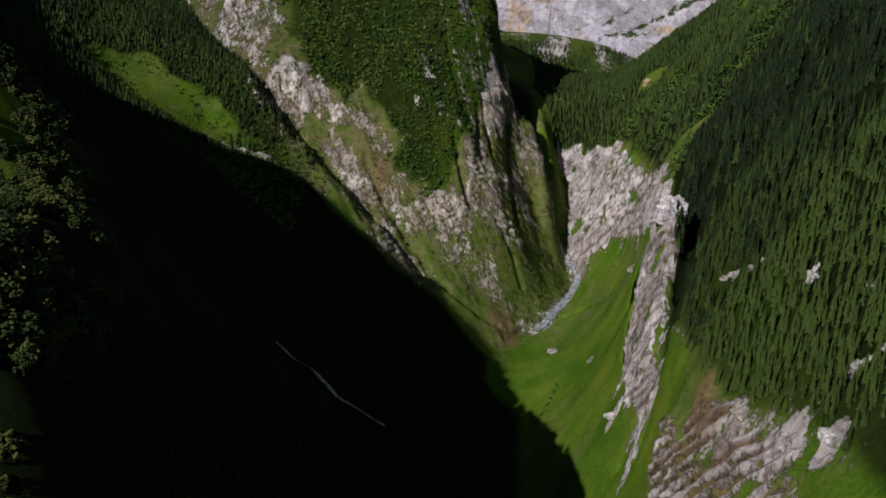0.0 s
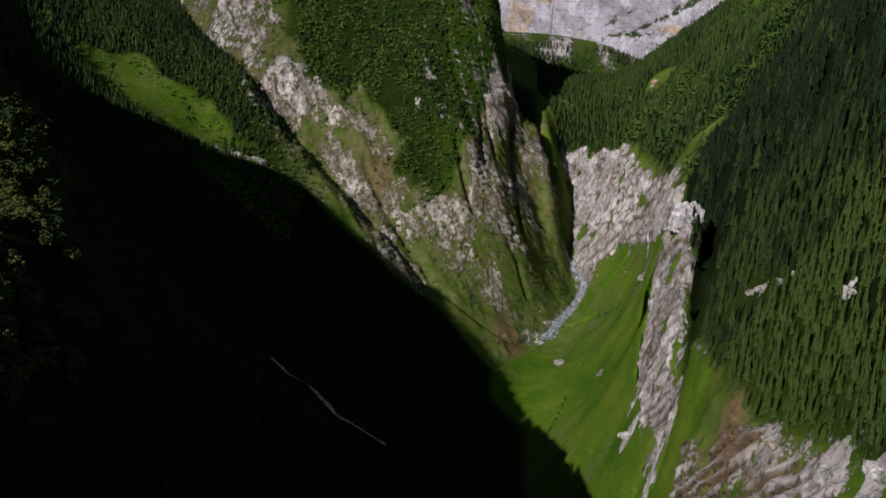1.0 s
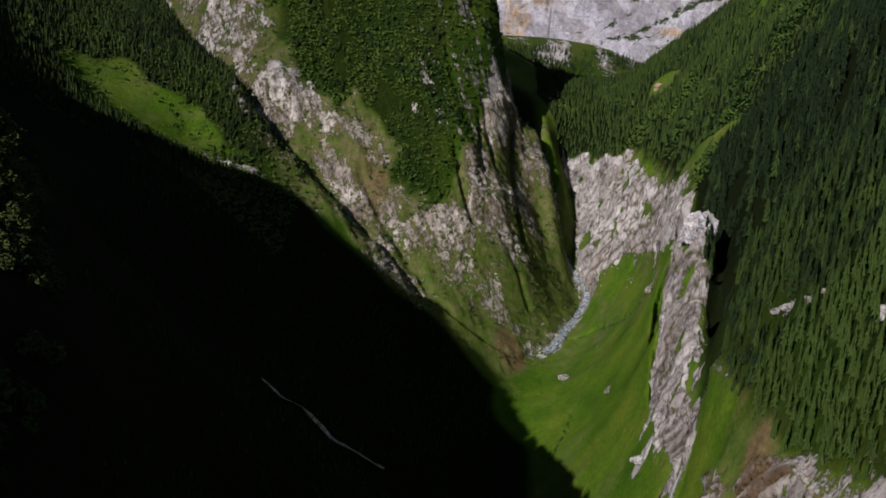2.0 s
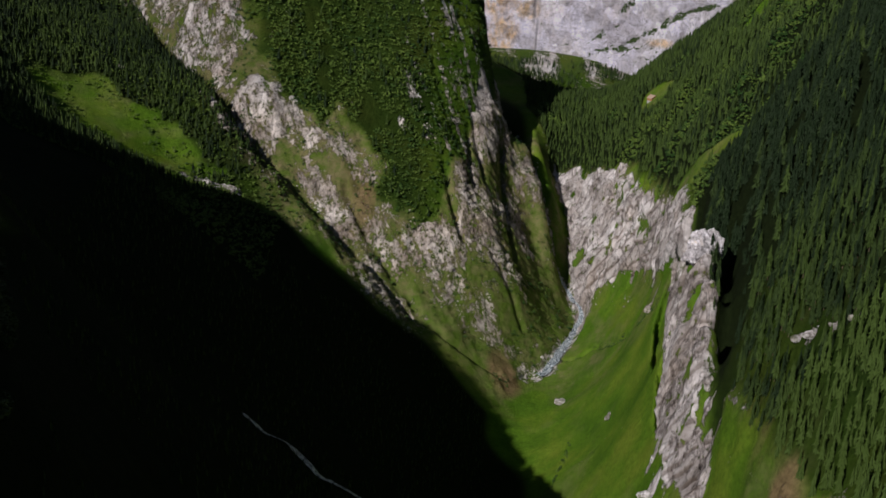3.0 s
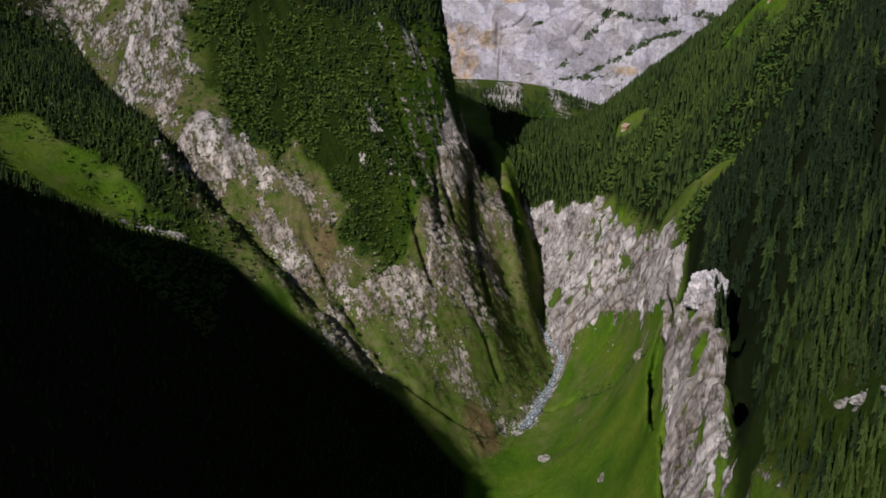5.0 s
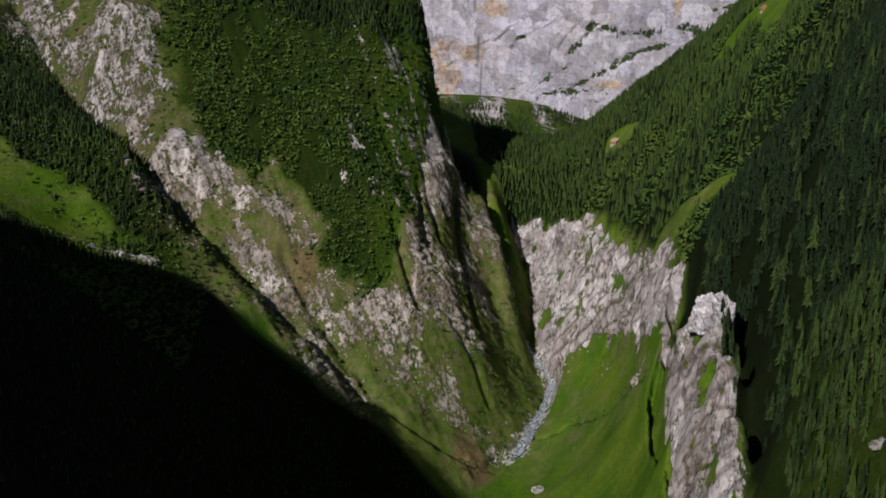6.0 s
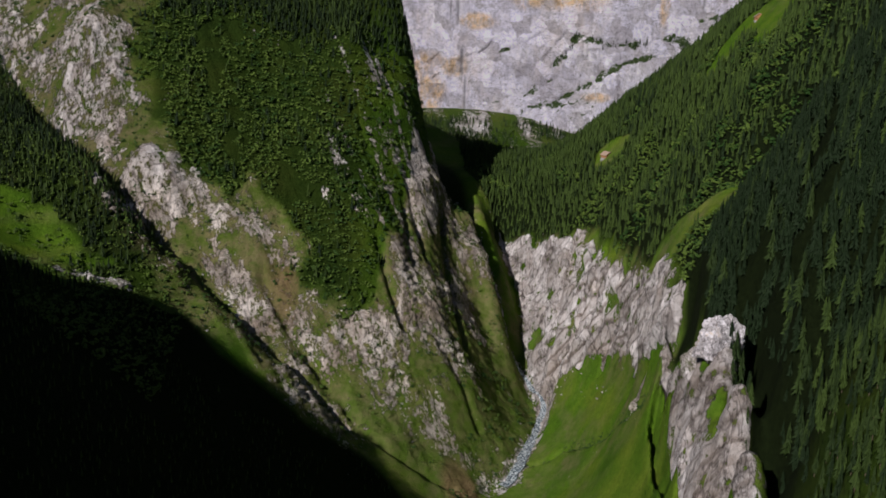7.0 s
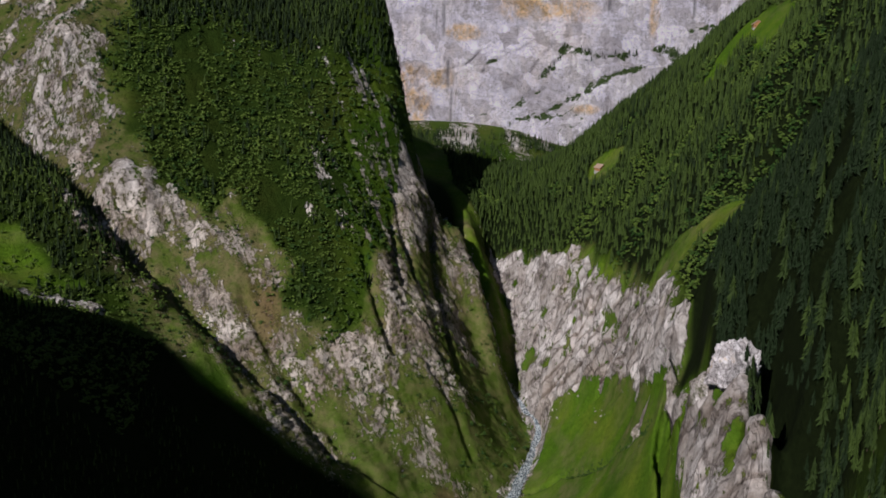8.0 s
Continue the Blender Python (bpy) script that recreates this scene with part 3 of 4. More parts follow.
for line, deep, wide in SLOTS:
    gz = gz - deep * np.exp(-((off_line(gx, gy, line) + 2 * wob) / wide) ** 6)
gz = gz - 2.0 * smooth(9, 4, river_gap) * (gy > 960)
bed = np.where(gx > 60, (0.86 * gy + 0.51 * gz) / np.where(gy > 860, 11.0, 8.5), (gz * 0.75 + gy * 0.34 - gx * 0.45) / 6.5) + 0.55 * fbm(gx / 26, gy / 26, gz / 26, octaves=3, seed=37)
ledge = smooth(0.0, 0.35, bed % 1.0) * (1 - 0.7 * (bed % 1.0))
buttress = cliff * smooth(860, 900, gy) * (5.0 * fbm((gy + 0.35 * gz) / 24, gz / 130, octaves=3, seed=57, ridged=True) + 3.0 * fbm(gy / 55, gz / 80, octaves=2, seed=58))
push = buttress + crag * (0.45 + 0.55 * np.maximum(cliff, upper)) * ((5.5 + 3.0 * smooth(860, 900, gy)) * (ledge - 0.4) * (0.7 + 1.3 * near_strata) + 3.6 * fbm(gx / 14, gy / 14, gz / 20, octaves=5, seed=53, ridged=True) + 3.0 * fbm(gx / 30, gy / 30, gz / 45, octaves=2, seed=54, ridged=True))
norm = np.sqrt(1 + sx * sx + sy * sy)
gap = smooth(0.22, 0.10, bed % 1.0) * cliff
rock = rock - 0.45 * gap
earth = np.maximum(earth, np.clip(gap * 1.3, 0, 0.9) * smooth(560, 520, gy))
earth = np.maximum(earth, 0.8 * smooth(1.1, 0.6, np.hypot((gx - 157) / 9, (gy - 475) / 27) + 0.9 * wob))
# wood also paints shade dark: an ellipse in the gorge, and the shaded slope
ground = mesh_object("ground", np.stack([gx - push * sx / norm, gy - push * sy / norm, gz + push * 0.6 / norm], -1).reshape(-1, 3), sheet_faces(*gx.shape), GROUND, True,
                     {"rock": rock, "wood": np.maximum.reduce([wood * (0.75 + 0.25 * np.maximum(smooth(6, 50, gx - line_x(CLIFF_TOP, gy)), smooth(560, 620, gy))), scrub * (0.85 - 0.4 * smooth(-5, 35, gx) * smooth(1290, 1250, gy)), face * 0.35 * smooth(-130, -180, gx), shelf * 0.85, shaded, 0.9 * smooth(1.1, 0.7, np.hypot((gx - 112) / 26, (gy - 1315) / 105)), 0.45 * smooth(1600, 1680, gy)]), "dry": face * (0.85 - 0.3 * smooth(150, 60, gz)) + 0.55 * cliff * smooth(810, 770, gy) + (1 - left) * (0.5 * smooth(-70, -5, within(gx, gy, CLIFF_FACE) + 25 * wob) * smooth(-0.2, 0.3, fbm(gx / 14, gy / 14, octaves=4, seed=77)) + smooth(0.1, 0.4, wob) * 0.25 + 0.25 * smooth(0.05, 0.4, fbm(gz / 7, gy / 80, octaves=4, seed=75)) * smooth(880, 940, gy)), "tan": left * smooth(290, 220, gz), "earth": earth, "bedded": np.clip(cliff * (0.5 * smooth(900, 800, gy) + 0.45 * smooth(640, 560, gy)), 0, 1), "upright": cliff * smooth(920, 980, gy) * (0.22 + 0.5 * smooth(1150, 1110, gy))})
tagged(ground, "steep alpine valley of green turf and pale rock", "ground", kind="structure")


def height(x, y):
    """The built ground's height."""
    x, y = np.asarray(x, float), np.asarray(y, float)
    i = np.clip(np.searchsorted(GX, x) - 1, 0, len(GX) - 2)
    j = np.clip(np.searchsorted(GY, y) - 1, 0, len(GY) - 2)
    fx, fy = (x - GX[i]) / (GX[i + 1] - GX[i]), (y - GY[j]) / (GY[j + 1] - GY[j])
    return (gz[j, i] * (1 - fx) + gz[j, i + 1] * fx) * (1 - fy) + (gz[j + 1, i] * (1 - fx) + gz[j + 1, i + 1] * fx) * fy


# ---- far rock wall ----
def far_wall_material():
    m, nt, b = shader("hazed_limestone", 0.9, 0.2)
    # lavender base: the blue haze of distance is put into the rock's colour
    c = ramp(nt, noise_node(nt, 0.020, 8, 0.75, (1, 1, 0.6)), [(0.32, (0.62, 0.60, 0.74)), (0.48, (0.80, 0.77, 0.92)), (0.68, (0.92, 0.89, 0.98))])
    drips = ramp(nt, noise_node(nt, 0.09, 7, 0.78, (1, 1, 0.10)), [(0.36, (0.62, 0.60, 0.63)), (0.52, (1, 1, 1))])
    blotch = ramp(nt, noise_node(nt, 0.16, 8, 0.8), [(0.36, (0.70, 0.68, 0.70)), (0.48, (1, 1, 1)), (0.66, (1.2, 1.18, 1.15))])
    broken = calc(nt, "MULTIPLY", attribute(nt, "ochre"), ramp(nt, noise_node(nt, 0.07, 7, 0.75, (1, 1, 0.6)), [(0.36, (0.0,)), (0.58, (0.9,))]))
    c = mix(nt, broken, c, (0.80, 0.55, 0.30))
    rosy = ramp(nt, noise_node(nt, 0.012, 5, 0.7, (1, 1, 0.5)), [(0.52, (0.0,)), (0.68, (0.45,))])
    c = mix(nt, rosy, c, (0.80, 0.68, 0.62))
    c = mix(nt, 0.6, c, drips, "MULTIPLY")
    c = mix(nt, 0.8, c, blotch, "MULTIPLY")
    c = mix(nt, calc(nt, "MULTIPLY", attribute(nt, "drip"), 0.7), c, (0.16, 0.155, 0.20))
    c = mix(nt, 0.7, c, seam(nt, 0.045, (0.7, 0.7, 1.6), (0, 33, 0), 0.014), "MULTIPLY")
    c = mix(nt, 0.4, c, seam(nt, 0.06, (1.3, 1.3, 0.5), (0, -12, 0), 0.014), "MULTIPLY")
    c = mix(nt, 0.45, c, seam(nt, 0.075, (0.45, 0.45, 1.5), (0, 12, 0), 0.012), "MULTIPLY")
    c, block = jointed(nt, c, 0.03, (1, 1, 1.6), (0, 32, 0), 0.16)
    green = calc(nt, "ADD", attribute(nt, "turf"), calc(nt, "MULTIPLY", calc(nt, "SUBTRACT", noise_node(nt, 0.07, 7, 0.8), 0.5), 2.2))
    c = mix(nt, ramp(nt, green, [(0.5, (0.0,)), (0.6, (1.0,))]), c, ramp(nt, noise_node(nt, 0.2, 5, 0.7), [(0.3, (0.03, 0.06, 0.02)), (0.7, (0.09, 0.13, 0.04))]))
    nt.links.new(c, b.inputs["Base Color"])
    relief(nt, b, calc(nt, "ADD", noise_node(nt, 0.09, 10, 0.82), calc(nt, "MULTIPLY", block, 0.12)), 1.0, 14.0)
    return m


LEDGES = [((366, 318), (407, 372), 9), ((407, 372), (466, 359), 10), ((466, 359), (516, 365), 5), ((548, 376), (609, 352), 17), ((277, 340), (305, 350), 4), ((469, 326), (528, 344), 5), ((600, 405), (660, 414), 6),
          ((372, 262), (489, 332), 4), ((285, 244), (372, 302), 4), ((505, 278), (561, 300), 7), ((330, 250), (430, 262), 4)]
OCHRE = [((150, 322), 34, 26), ((205, 316), 26, 16), ((160, 265), 26, 34), ((340, 436), 60, 22), ((412, 436), 45, 22), ((540, 425), 9, 45), ((245, 392), 40, 14), ((440, 272), 26, 10), ((300, 470), 90, 30)]
DRIPS = [(208, 405, 3.0, 45), (216, 330, 3.5, 40), (222, 265, 2.5, 40), (196, 410, 2.5, 25), (470, 445, 3, 30), (600, 440, 3, 30), (330, 400, 2, 20)]


WALL_AT = {}


def far_wall():
    wx, wz = np.meshgrid(np.arange(-420, 1060, 2.6), np.arange(130, 700, 2.6))
    wy = 1935 - 0.34 * (wx - 330) + 0.10 * (wz - 200) + 30 * fbm(wx / 300, wz / 700, octaves=2, seed=41)
    wy = wy - 9 * fbm(wx / 90, wz / 160, octaves=6, seed=43) - 5 * fbm(wx / 30, wz / 55, octaves=5, seed=44, ridged=True)
    tilt = (wz - 0.62 * wx + 44 * fbm(wx / 60, wz / 60, octaves=5, seed=46)) / 34
    step = tilt - np.floor(tilt)
    wy = wy - 4.5 * (1 - step) * smooth(-0.1, 0.35, fbm(wx / 120, wz / 60, octaves=3, seed=48)) * smooth(420, 360, wz)
    turf = smooth(0.85, 0.98, step) * smooth(0.05, 0.5, fbm(wx / 80, wz / 50, octaves=3, seed=49)) * 0.72 * smooth(420, 350, wz)
    for (ax, az), (bx, bz), wide in LEDGES:
        f = np.clip(((wx - ax) * (bx - ax) + (wz - az) * (bz - az)) / ((bx - ax) ** 2 + (bz - az) ** 2), 0, 1)
        d = np.hypot(wx - ax - f * (bx - ax), wz - az - f * (bz - az)) + 11 * fbm(wx / 16, wz / 16, octaves=4, seed=50)
        turf = np.maximum(turf, smooth(wide, wide * 0.2, d) * 0.62)
        wy = wy + 2.5 * smooth(wide * 1.5, 0, d)
    wave = 0.5 * fbm(wx / 40, wz / 40, octaves=4, seed=52)
    ochre = np.clip(sum(smooth(1.2, 0.5, np.hypot((wx - cx) / rx, (wz - cz) / rz) + wave) for (cx, cz), rx, rz in OCHRE), 0, 1)
    drip = np.clip(sum(smooth(1.0, 0.4, np.hypot((wx - cx) / rx, (wz - cz) / rz) + wave) for cx, cz, rx, rz in DRIPS), 0, 1)
    WALL_AT.update(x=wx[0], z=wz[:, 0], y=wy)
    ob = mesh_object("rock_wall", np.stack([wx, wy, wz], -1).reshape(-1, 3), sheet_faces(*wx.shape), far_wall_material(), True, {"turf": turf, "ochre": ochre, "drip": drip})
    return tagged(ob, "huge pale grey limestone wall with ochre streaks closing the valley", "rock face", kind="structure")


far_wall()


# ---- water ----
def water_material():
    m, nt, b = shader("rushing_water", 0.25, 0.5)
    foam = ramp(nt, noise_node(nt, 0.33, 6, 0.75, distort=2.0), [(0.48, (0.0,)), (0.58, (1.0,))])
    stones = ramp(nt, noise_node(nt, 0.35, 3, 0.6), [(0.35, (0.025, 0.04, 0.055)), (0.65, (0.10, 0.13, 0.17))])
    nt.links.new(mix(nt, foam, stones, (0.62, 0.66, 0.70)), b.inputs["Base Color"])
    nt.links.new(mix(nt, foam, (0.2, 0.2, 0.2), (0.7, 0.7, 0.7)), b.inputs["Roughness"])
    relief(nt, b, noise_node(nt, 0.9, 5, 0.7), 0.8, 0.5)
    return m


WATER = water_material()


def stream(name, line, wide, lift, label, seed):
    """A sheet of water that follows a line of the land, with an uneven bank."""
    p = np.array(along(line, 5.0))[:, :2]
    way = np.gradient(p, axis=0)
    way /= np.linalg.norm(way, axis=1)[:, None] + 1e-9
    across = np.stack([way[:, 1], -way[:, 0]], 1)
    k = np.arange(len(p))
    p = p + across * (2.4 * fbm(k / 5.0, 0.5, octaves=3, seed=seed))[:, None] * 1.0
    cols = np.linspace(-1, 1, 9)
    half = (wide[:len(p)] if np.ndim(wide) else wide) * (1 + 0.8 * fbm(k / 4.0, 2.5, octaves=3, seed=seed + 1))
    q = p[:, None, :] + across[:, None, :] * (half[:, None] * cols[None, :])[..., None]
    z = height(p[:, 0], p[:, 1])
    z = np.convolve(np.r_[z[0], z, z[-1]], (0.25, 0.5, 0.25), "valid")
    zz = z[:, None] + lift + 0.25 * fbm(q[..., 0] / 3, q[..., 1] / 3, octaves=3, seed=seed + 5) - 0.5 * np.abs(cols)[None, :] ** 4
    ob = mesh_object(name, np.concatenate([q, zz[..., None]], -1).reshape(-1, 3), sheet_faces(*zz.shape), WATER, True)
    return tagged(ob, label, "stream", kind="structure")


stream("water_main", [p for p in RIVER if 985 < p[1] < 1215 and p[0] > 130] + [(128, 988, 17)], np.interp(np.arange(400), [0, 60, 85, 100, 400], [3.2, 5.6, 5.6, 3.2, 3.0]), 1.1, "white and blue-grey mountain stream tumbling over stones", 61)
stream("water_side", SIDE_STREAM[2:7], 3.0, 0.9, "thin side stream running through the shaded slope", 67)


# ---- trees ----
def leaf_material(name, dark, light):
    m, nt, b = shader(name, 0.75, 0.2)
    info = nt.nodes.new("ShaderNodeObjectInfo")
    v = calc(nt, "ADD", attribute(nt, "tint"), calc(nt, "MULTIPLY", info.outputs["Random"], 0.8))
    v = calc(nt, "ADD", v, calc(nt, "MULTIPLY", calc(nt, "SUBTRACT", noise_node(nt, 0.9, 4, 0.7), 0.5), 0.7), clamp=True)
    nt.links.new(ramp(nt, v, [(0.1, dark), (0.9, light)]), b.inputs["Base Color"])
    relief(nt, b, noise_node(nt, 3.0, 3, 0.7), 0.6, 0.3)
    return m


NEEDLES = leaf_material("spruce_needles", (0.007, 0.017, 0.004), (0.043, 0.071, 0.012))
LEAVES = leaf_material("broad_leaves", (0.020, 0.052, 0.009), (0.088, 0.134, 0.023))
OLIVE = leaf_material("olive_leaves", (0.018, 0.032, 0.006), (0.078, 0.096, 0.020))
bark, bark_nt, bark_b = shader("bark", 0.95, 0.1)
bark_nt.links.new(ramp(bark_nt, noise_node(bark_nt, 2.0, 5, 0.7, (1, 1, 0.2)), [(0.3, (0.05, 0.035, 0.025)), (0.7, (0.16, 0.12, 0.09))]), bark_b.inputs["Base Color"])


def spruce_crown(tiers, tips, rng):
    """Drooping boughs in ragged, overlapping skirts, for a tree 1 high."""
    verts, faces = [], []
    for k in range(tiers):
        f = k / tiers
        top = min(1.0, 1.0 - 0.80 * f + 0.04)
        low = max(0.08, 1.0 - 0.90 * (k + 1.9) / (tiers + 0.9))
        wide = 0.150 * ((k + 1.1) / tiers) ** 0.75
        at = len(verts)
        verts.append((rng.normal(0, 0.008), rng.normal(0, 0.008), top))
        n = tips * 2
        turn = rng.uniform(0, 6.28)
        lop = rng.uniform(-0.25, 0.25), rng.uniform(0, 6.28)
        for j in range(n):
            a = turn + 6.2832 * (j + rng.uniform(-0.35, 0.35)) / n
            r = wide * (rng.uniform(0.75, 1.30) if j % 2 == 0 else rng.uniform(0.35, 0.60)) * (1 + lop[0] * math.cos(a - lop[1]))
            verts.append((r * math.cos(a), r * math.sin(a), low + (0.0 if j % 2 == 0 else 0.06) + rng.uniform(-0.045, 0.045)))
        faces += [(at, at + 1 + j, at + 1 + (j + 1) % n) for j in range(n)]
    return np.array(verts), np.array(faces)


def stem(low, high, wide, sides=4):
    a = np.arange(sides) * 6.2832 / sides
    ring = np.stack([np.cos(a), np.sin(a)], 1)
    v = np.r_[np.c_[ring * wide, np.full(sides, low)], np.c_[ring * wide * 0.35, np.full(sides, high)]]
    f = []
    for j in range(sides):
        k = (j + 1) % sides
        f += [(j, k, sides + k), (j, sides + k, sides + j)]
    return v, np.array(f)


def leaf_crown(clumps, rng, flat=0.8, low=0.18):
    """Many small uneven tufts of leaves about a few limbs, with gaps, for a tree 1 high."""
    v0 = np.array([(1, 0, 0), (0, 1, 0), (-1, 0, 0), (0, -1, 0), (0, 0, 1), (0, 0, -1)], float)
    f0 = np.array([(0, 1, 4), (1, 2, 4), (2, 3, 4), (3, 0, 4), (1, 0, 5), (2, 1, 5), (3, 2, 5), (0, 3, 5)])
    verts, faces = [], []
    size = 0.62 / clumps ** 0.42
    for k in range(clumps):
        a, b = rng.uniform(0, 6.28), rng.uniform(-0.5, 1)
        r = 0.42 * flat * rng.uniform(0.45, 1.05) * math.sqrt(max(0.05, 1 - b * b * 0.8))
        c = np.array((r * math.cos(a), r * math.sin(a), low + 0.36 + b * 0.40 + rng.uniform(-0.08, 0.08)))
        m = np.array(Euler(rng.uniform(0, 6.28, 3)).to_matrix())
        v = v0 * rng.uniform(0.6, 1.25, (6, 1)) * size * rng.uniform(0.6, 1.15)
        faces.append(f0 + len(verts) * 6)
        verts.append(v @ m.T * (1, 1, 0.75) + c)
    return np.concatenate(verts), np.concatenate(faces)


def joined(*pieces):
    v, f, n = [], [], 0
    for a, b in pieces:
        v.append(a), f.append(b + n)
        n += len(a)
    return np.concatenate(v), np.concatenate(f)


def scatter(x0, x1, y0, y1, gap, seed):
    """Places on a loose, shaken grid."""
    rng = np.random.default_rng(seed)
    x, y = np.meshgrid(np.arange(x0, x1, gap), np.arange(y0, y1, gap))
    x, y = x + rng.uniform(-0.48, 0.48, x.shape) * gap, y + rng.uniform(-0.48, 0.48, y.shape) * gap
    return x.ravel(), y.ravel(), rng


def plant(name, x, y, tall, kinds, material, rng, label, sink=0.35, tone=0.0, slim=1.0):
    """Many trees joined into one wood."""
    z = height(x, y) - sink
    pick = rng.integers(0, len(kinds), len(x))
    spin = rng.uniform(0, 6.2832, len(x))
    girth = slim * rng.uniform(0.8, 1.25, len(x))
    tint = tone + rng.uniform(-0.25, 0.65, len(x)) + 0.55 * fbm(x / 70, y / 70, octaves=3, seed=97)
    V, F, T, n = [], [], [], 0
    for k, (v, f) in enumerate(kinds):
        s = pick == k
        c, d = np.cos(spin[s])[:, None], np.sin(spin[s])[:, None]
        h, w = tall[s][:, None], (tall * girth)[s][:, None]
        px = (v[:, 0] * c - v[:, 1] * d) * w + x[s][:, None]
        py = (v[:, 0] * d + v[:, 1] * c) * w + y[s][:, None]
        pz = v[:, 2] * h + z[s][:, None]
        V.append(np.stack([px, py, pz], -1).reshape(-1, 3))
        F.append((f[None] + (np.arange(s.sum()) * len(v))[:, None, None]).reshape(-1, 3) + n)
        T.append(np.repeat(tint[s], len(v)))
        n += len(V[-1])
    ob = mesh_object(name, np.concatenate(V), np.concatenate(F), material, False, {"tint": np.concatenate(T)})
    return tagged(ob, label, "trees", kind="stuff")


def at_grid(field, x, y):
    i = np.clip(np.searchsorted(GX, x), 0, len(GX) - 1)
    j = np.clip(np.searchsorted(GY, y), 0, len(GY) - 1)
    return field[j, i]


shape_rng = np.random.default_rng(7)
SPRUCE_NEAR = [joined(spruce_crown(8, 6, shape_rng), stem(-0.03, 0.5, 0.014)) for _ in range(6)]
SPRUCE_FAR = [joined(spruce_crown(4, 4, shape_rng), stem(-0.03, 0.3, 0.016, 3)) for _ in range(5)]
SPRUCE_SHADE = [spruce_crown(3, 3, shape_rng) for _ in range(4)]
BUSH_FAR = [leaf_crown(7, shape_rng, 1.25, 0.0) for _ in range(6)]
BROAD_NEAR = [joined(leaf_crown(46, shape_rng, 0.95, 0.14), stem(-0.05, 0.5, 0.03, 5)) for _ in range(5)]

LONE = (140, 205, 500, 600)          # the stretch of wood whose trees stand as single things

# right-hand wood, near part and far part
x, y, rng = scatter(140, 420, 360, 880, 3.3, 101)
d = at_grid(wood, x, y)
thin = fbm(x / 30, y / 30, octaves=3, seed=81)
ok = (d * 1.15 > rng.uniform(0.05, 1, len(x))) & (x < 0.47 * y + 60) & (at_grid(tips, x, y) < 0.3) & (thin > -0.40) & (off_line(x, y, FIN_LINE) > 8.0) & (rng.uniform(0, 1, len(x)) < 0.9)
ok = ok & (off_line(x, y, GAPS[1]) > 11) & (np.min([off_line(x, y, line) for line in GAPS], axis=0) + 8 * thin > 3.0)
near_x, near_y, near_h = x[ok], y[ok], rng.uniform(8, 19, ok.sum()) * (1 + 0.15 * smooth(600, 700, y[ok])) * (1 - 0.12 * thin[ok])
lone = (near_x > LONE[0]) & (near_x < LONE[1]) & (near_y > LONE[2]) & (near_y < LONE[3])
# darker tint, partly dealt by chance, puts the wood's own shade into its colour
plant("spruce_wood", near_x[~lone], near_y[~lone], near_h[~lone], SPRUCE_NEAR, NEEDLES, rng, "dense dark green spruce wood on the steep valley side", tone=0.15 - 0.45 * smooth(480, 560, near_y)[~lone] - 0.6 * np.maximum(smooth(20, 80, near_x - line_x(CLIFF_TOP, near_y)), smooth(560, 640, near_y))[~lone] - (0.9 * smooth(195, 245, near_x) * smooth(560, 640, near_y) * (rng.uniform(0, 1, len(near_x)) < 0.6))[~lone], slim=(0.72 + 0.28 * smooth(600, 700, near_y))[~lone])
# spruces tinted almost black to stand for the rib's shadow on its lee side
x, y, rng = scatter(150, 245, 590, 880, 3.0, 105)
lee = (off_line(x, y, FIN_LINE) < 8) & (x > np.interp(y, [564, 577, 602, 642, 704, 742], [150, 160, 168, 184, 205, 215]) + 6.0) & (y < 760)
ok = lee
plant("spruce_wood", x[ok], y[ok], rng.uniform(5, 10, ok.sum()), SPRUCE_NEAR, NEEDLES, rng, "blackened spruces standing for the rib's shadow on its lee side", tone=-1.2)
x, y, rng = scatter(100, 560, 880, 1560, 3.9, 103)
d = at_grid(wood, x, y)
ok = (d * 1.1 > rng.uniform(0.05, 1, len(x))) & (at_grid(gz, x, y) < 500)
leafy = ok & (fbm(x / 34, y / 34, octaves=3, seed=99) + 0.35 * smooth(1180, 1080, y) * smooth(330, 270, x) > 0.36)
ok = ok & ~leafy
plant("broadleaf_wood", x[leafy], y[leafy], rng.uniform(4, 7, leafy.sum()), BUSH_FAR, LEAVES, rng, "lighter broad-leaved trees among the spruces", tone=0.1)
plant("spruce_wood", x[ok], y[ok], rng.uniform(8, 14, ok.sum()), SPRUCE_FAR, NEEDLES, rng, "dense spruce wood reaching up to the valley's saddle", tone=0.5)
# left-hand face: scrub, with spruces along the top
x, y, rng = scatter(-330, 130, 1000, 1420, 3.7, 107)
s, zz = at_grid(scrub, x, y), at_grid(gz, x, y)
gapped = fbm(x / 24, y / 24, octaves=3, seed=83)
high = smooth(330, 395, zz + 40 * fbm(x / 50, y / 50, octaves=2, seed=85) + 0.25 * x)
ok = (s > rng.uniform(0.1, 0.9, len(x))) & (at_grid(rock, x, y) < 0.55) & (gapped > -0.30 - 0.5 * high) & (zz < 520) & (rng.uniform(0, 1, len(x)) > 0.5 * smooth(-5, 35, x) * smooth(1290, 1250, y))
tall = rng.uniform(0, 1, len(x)) < high * 1.1 + 0.06
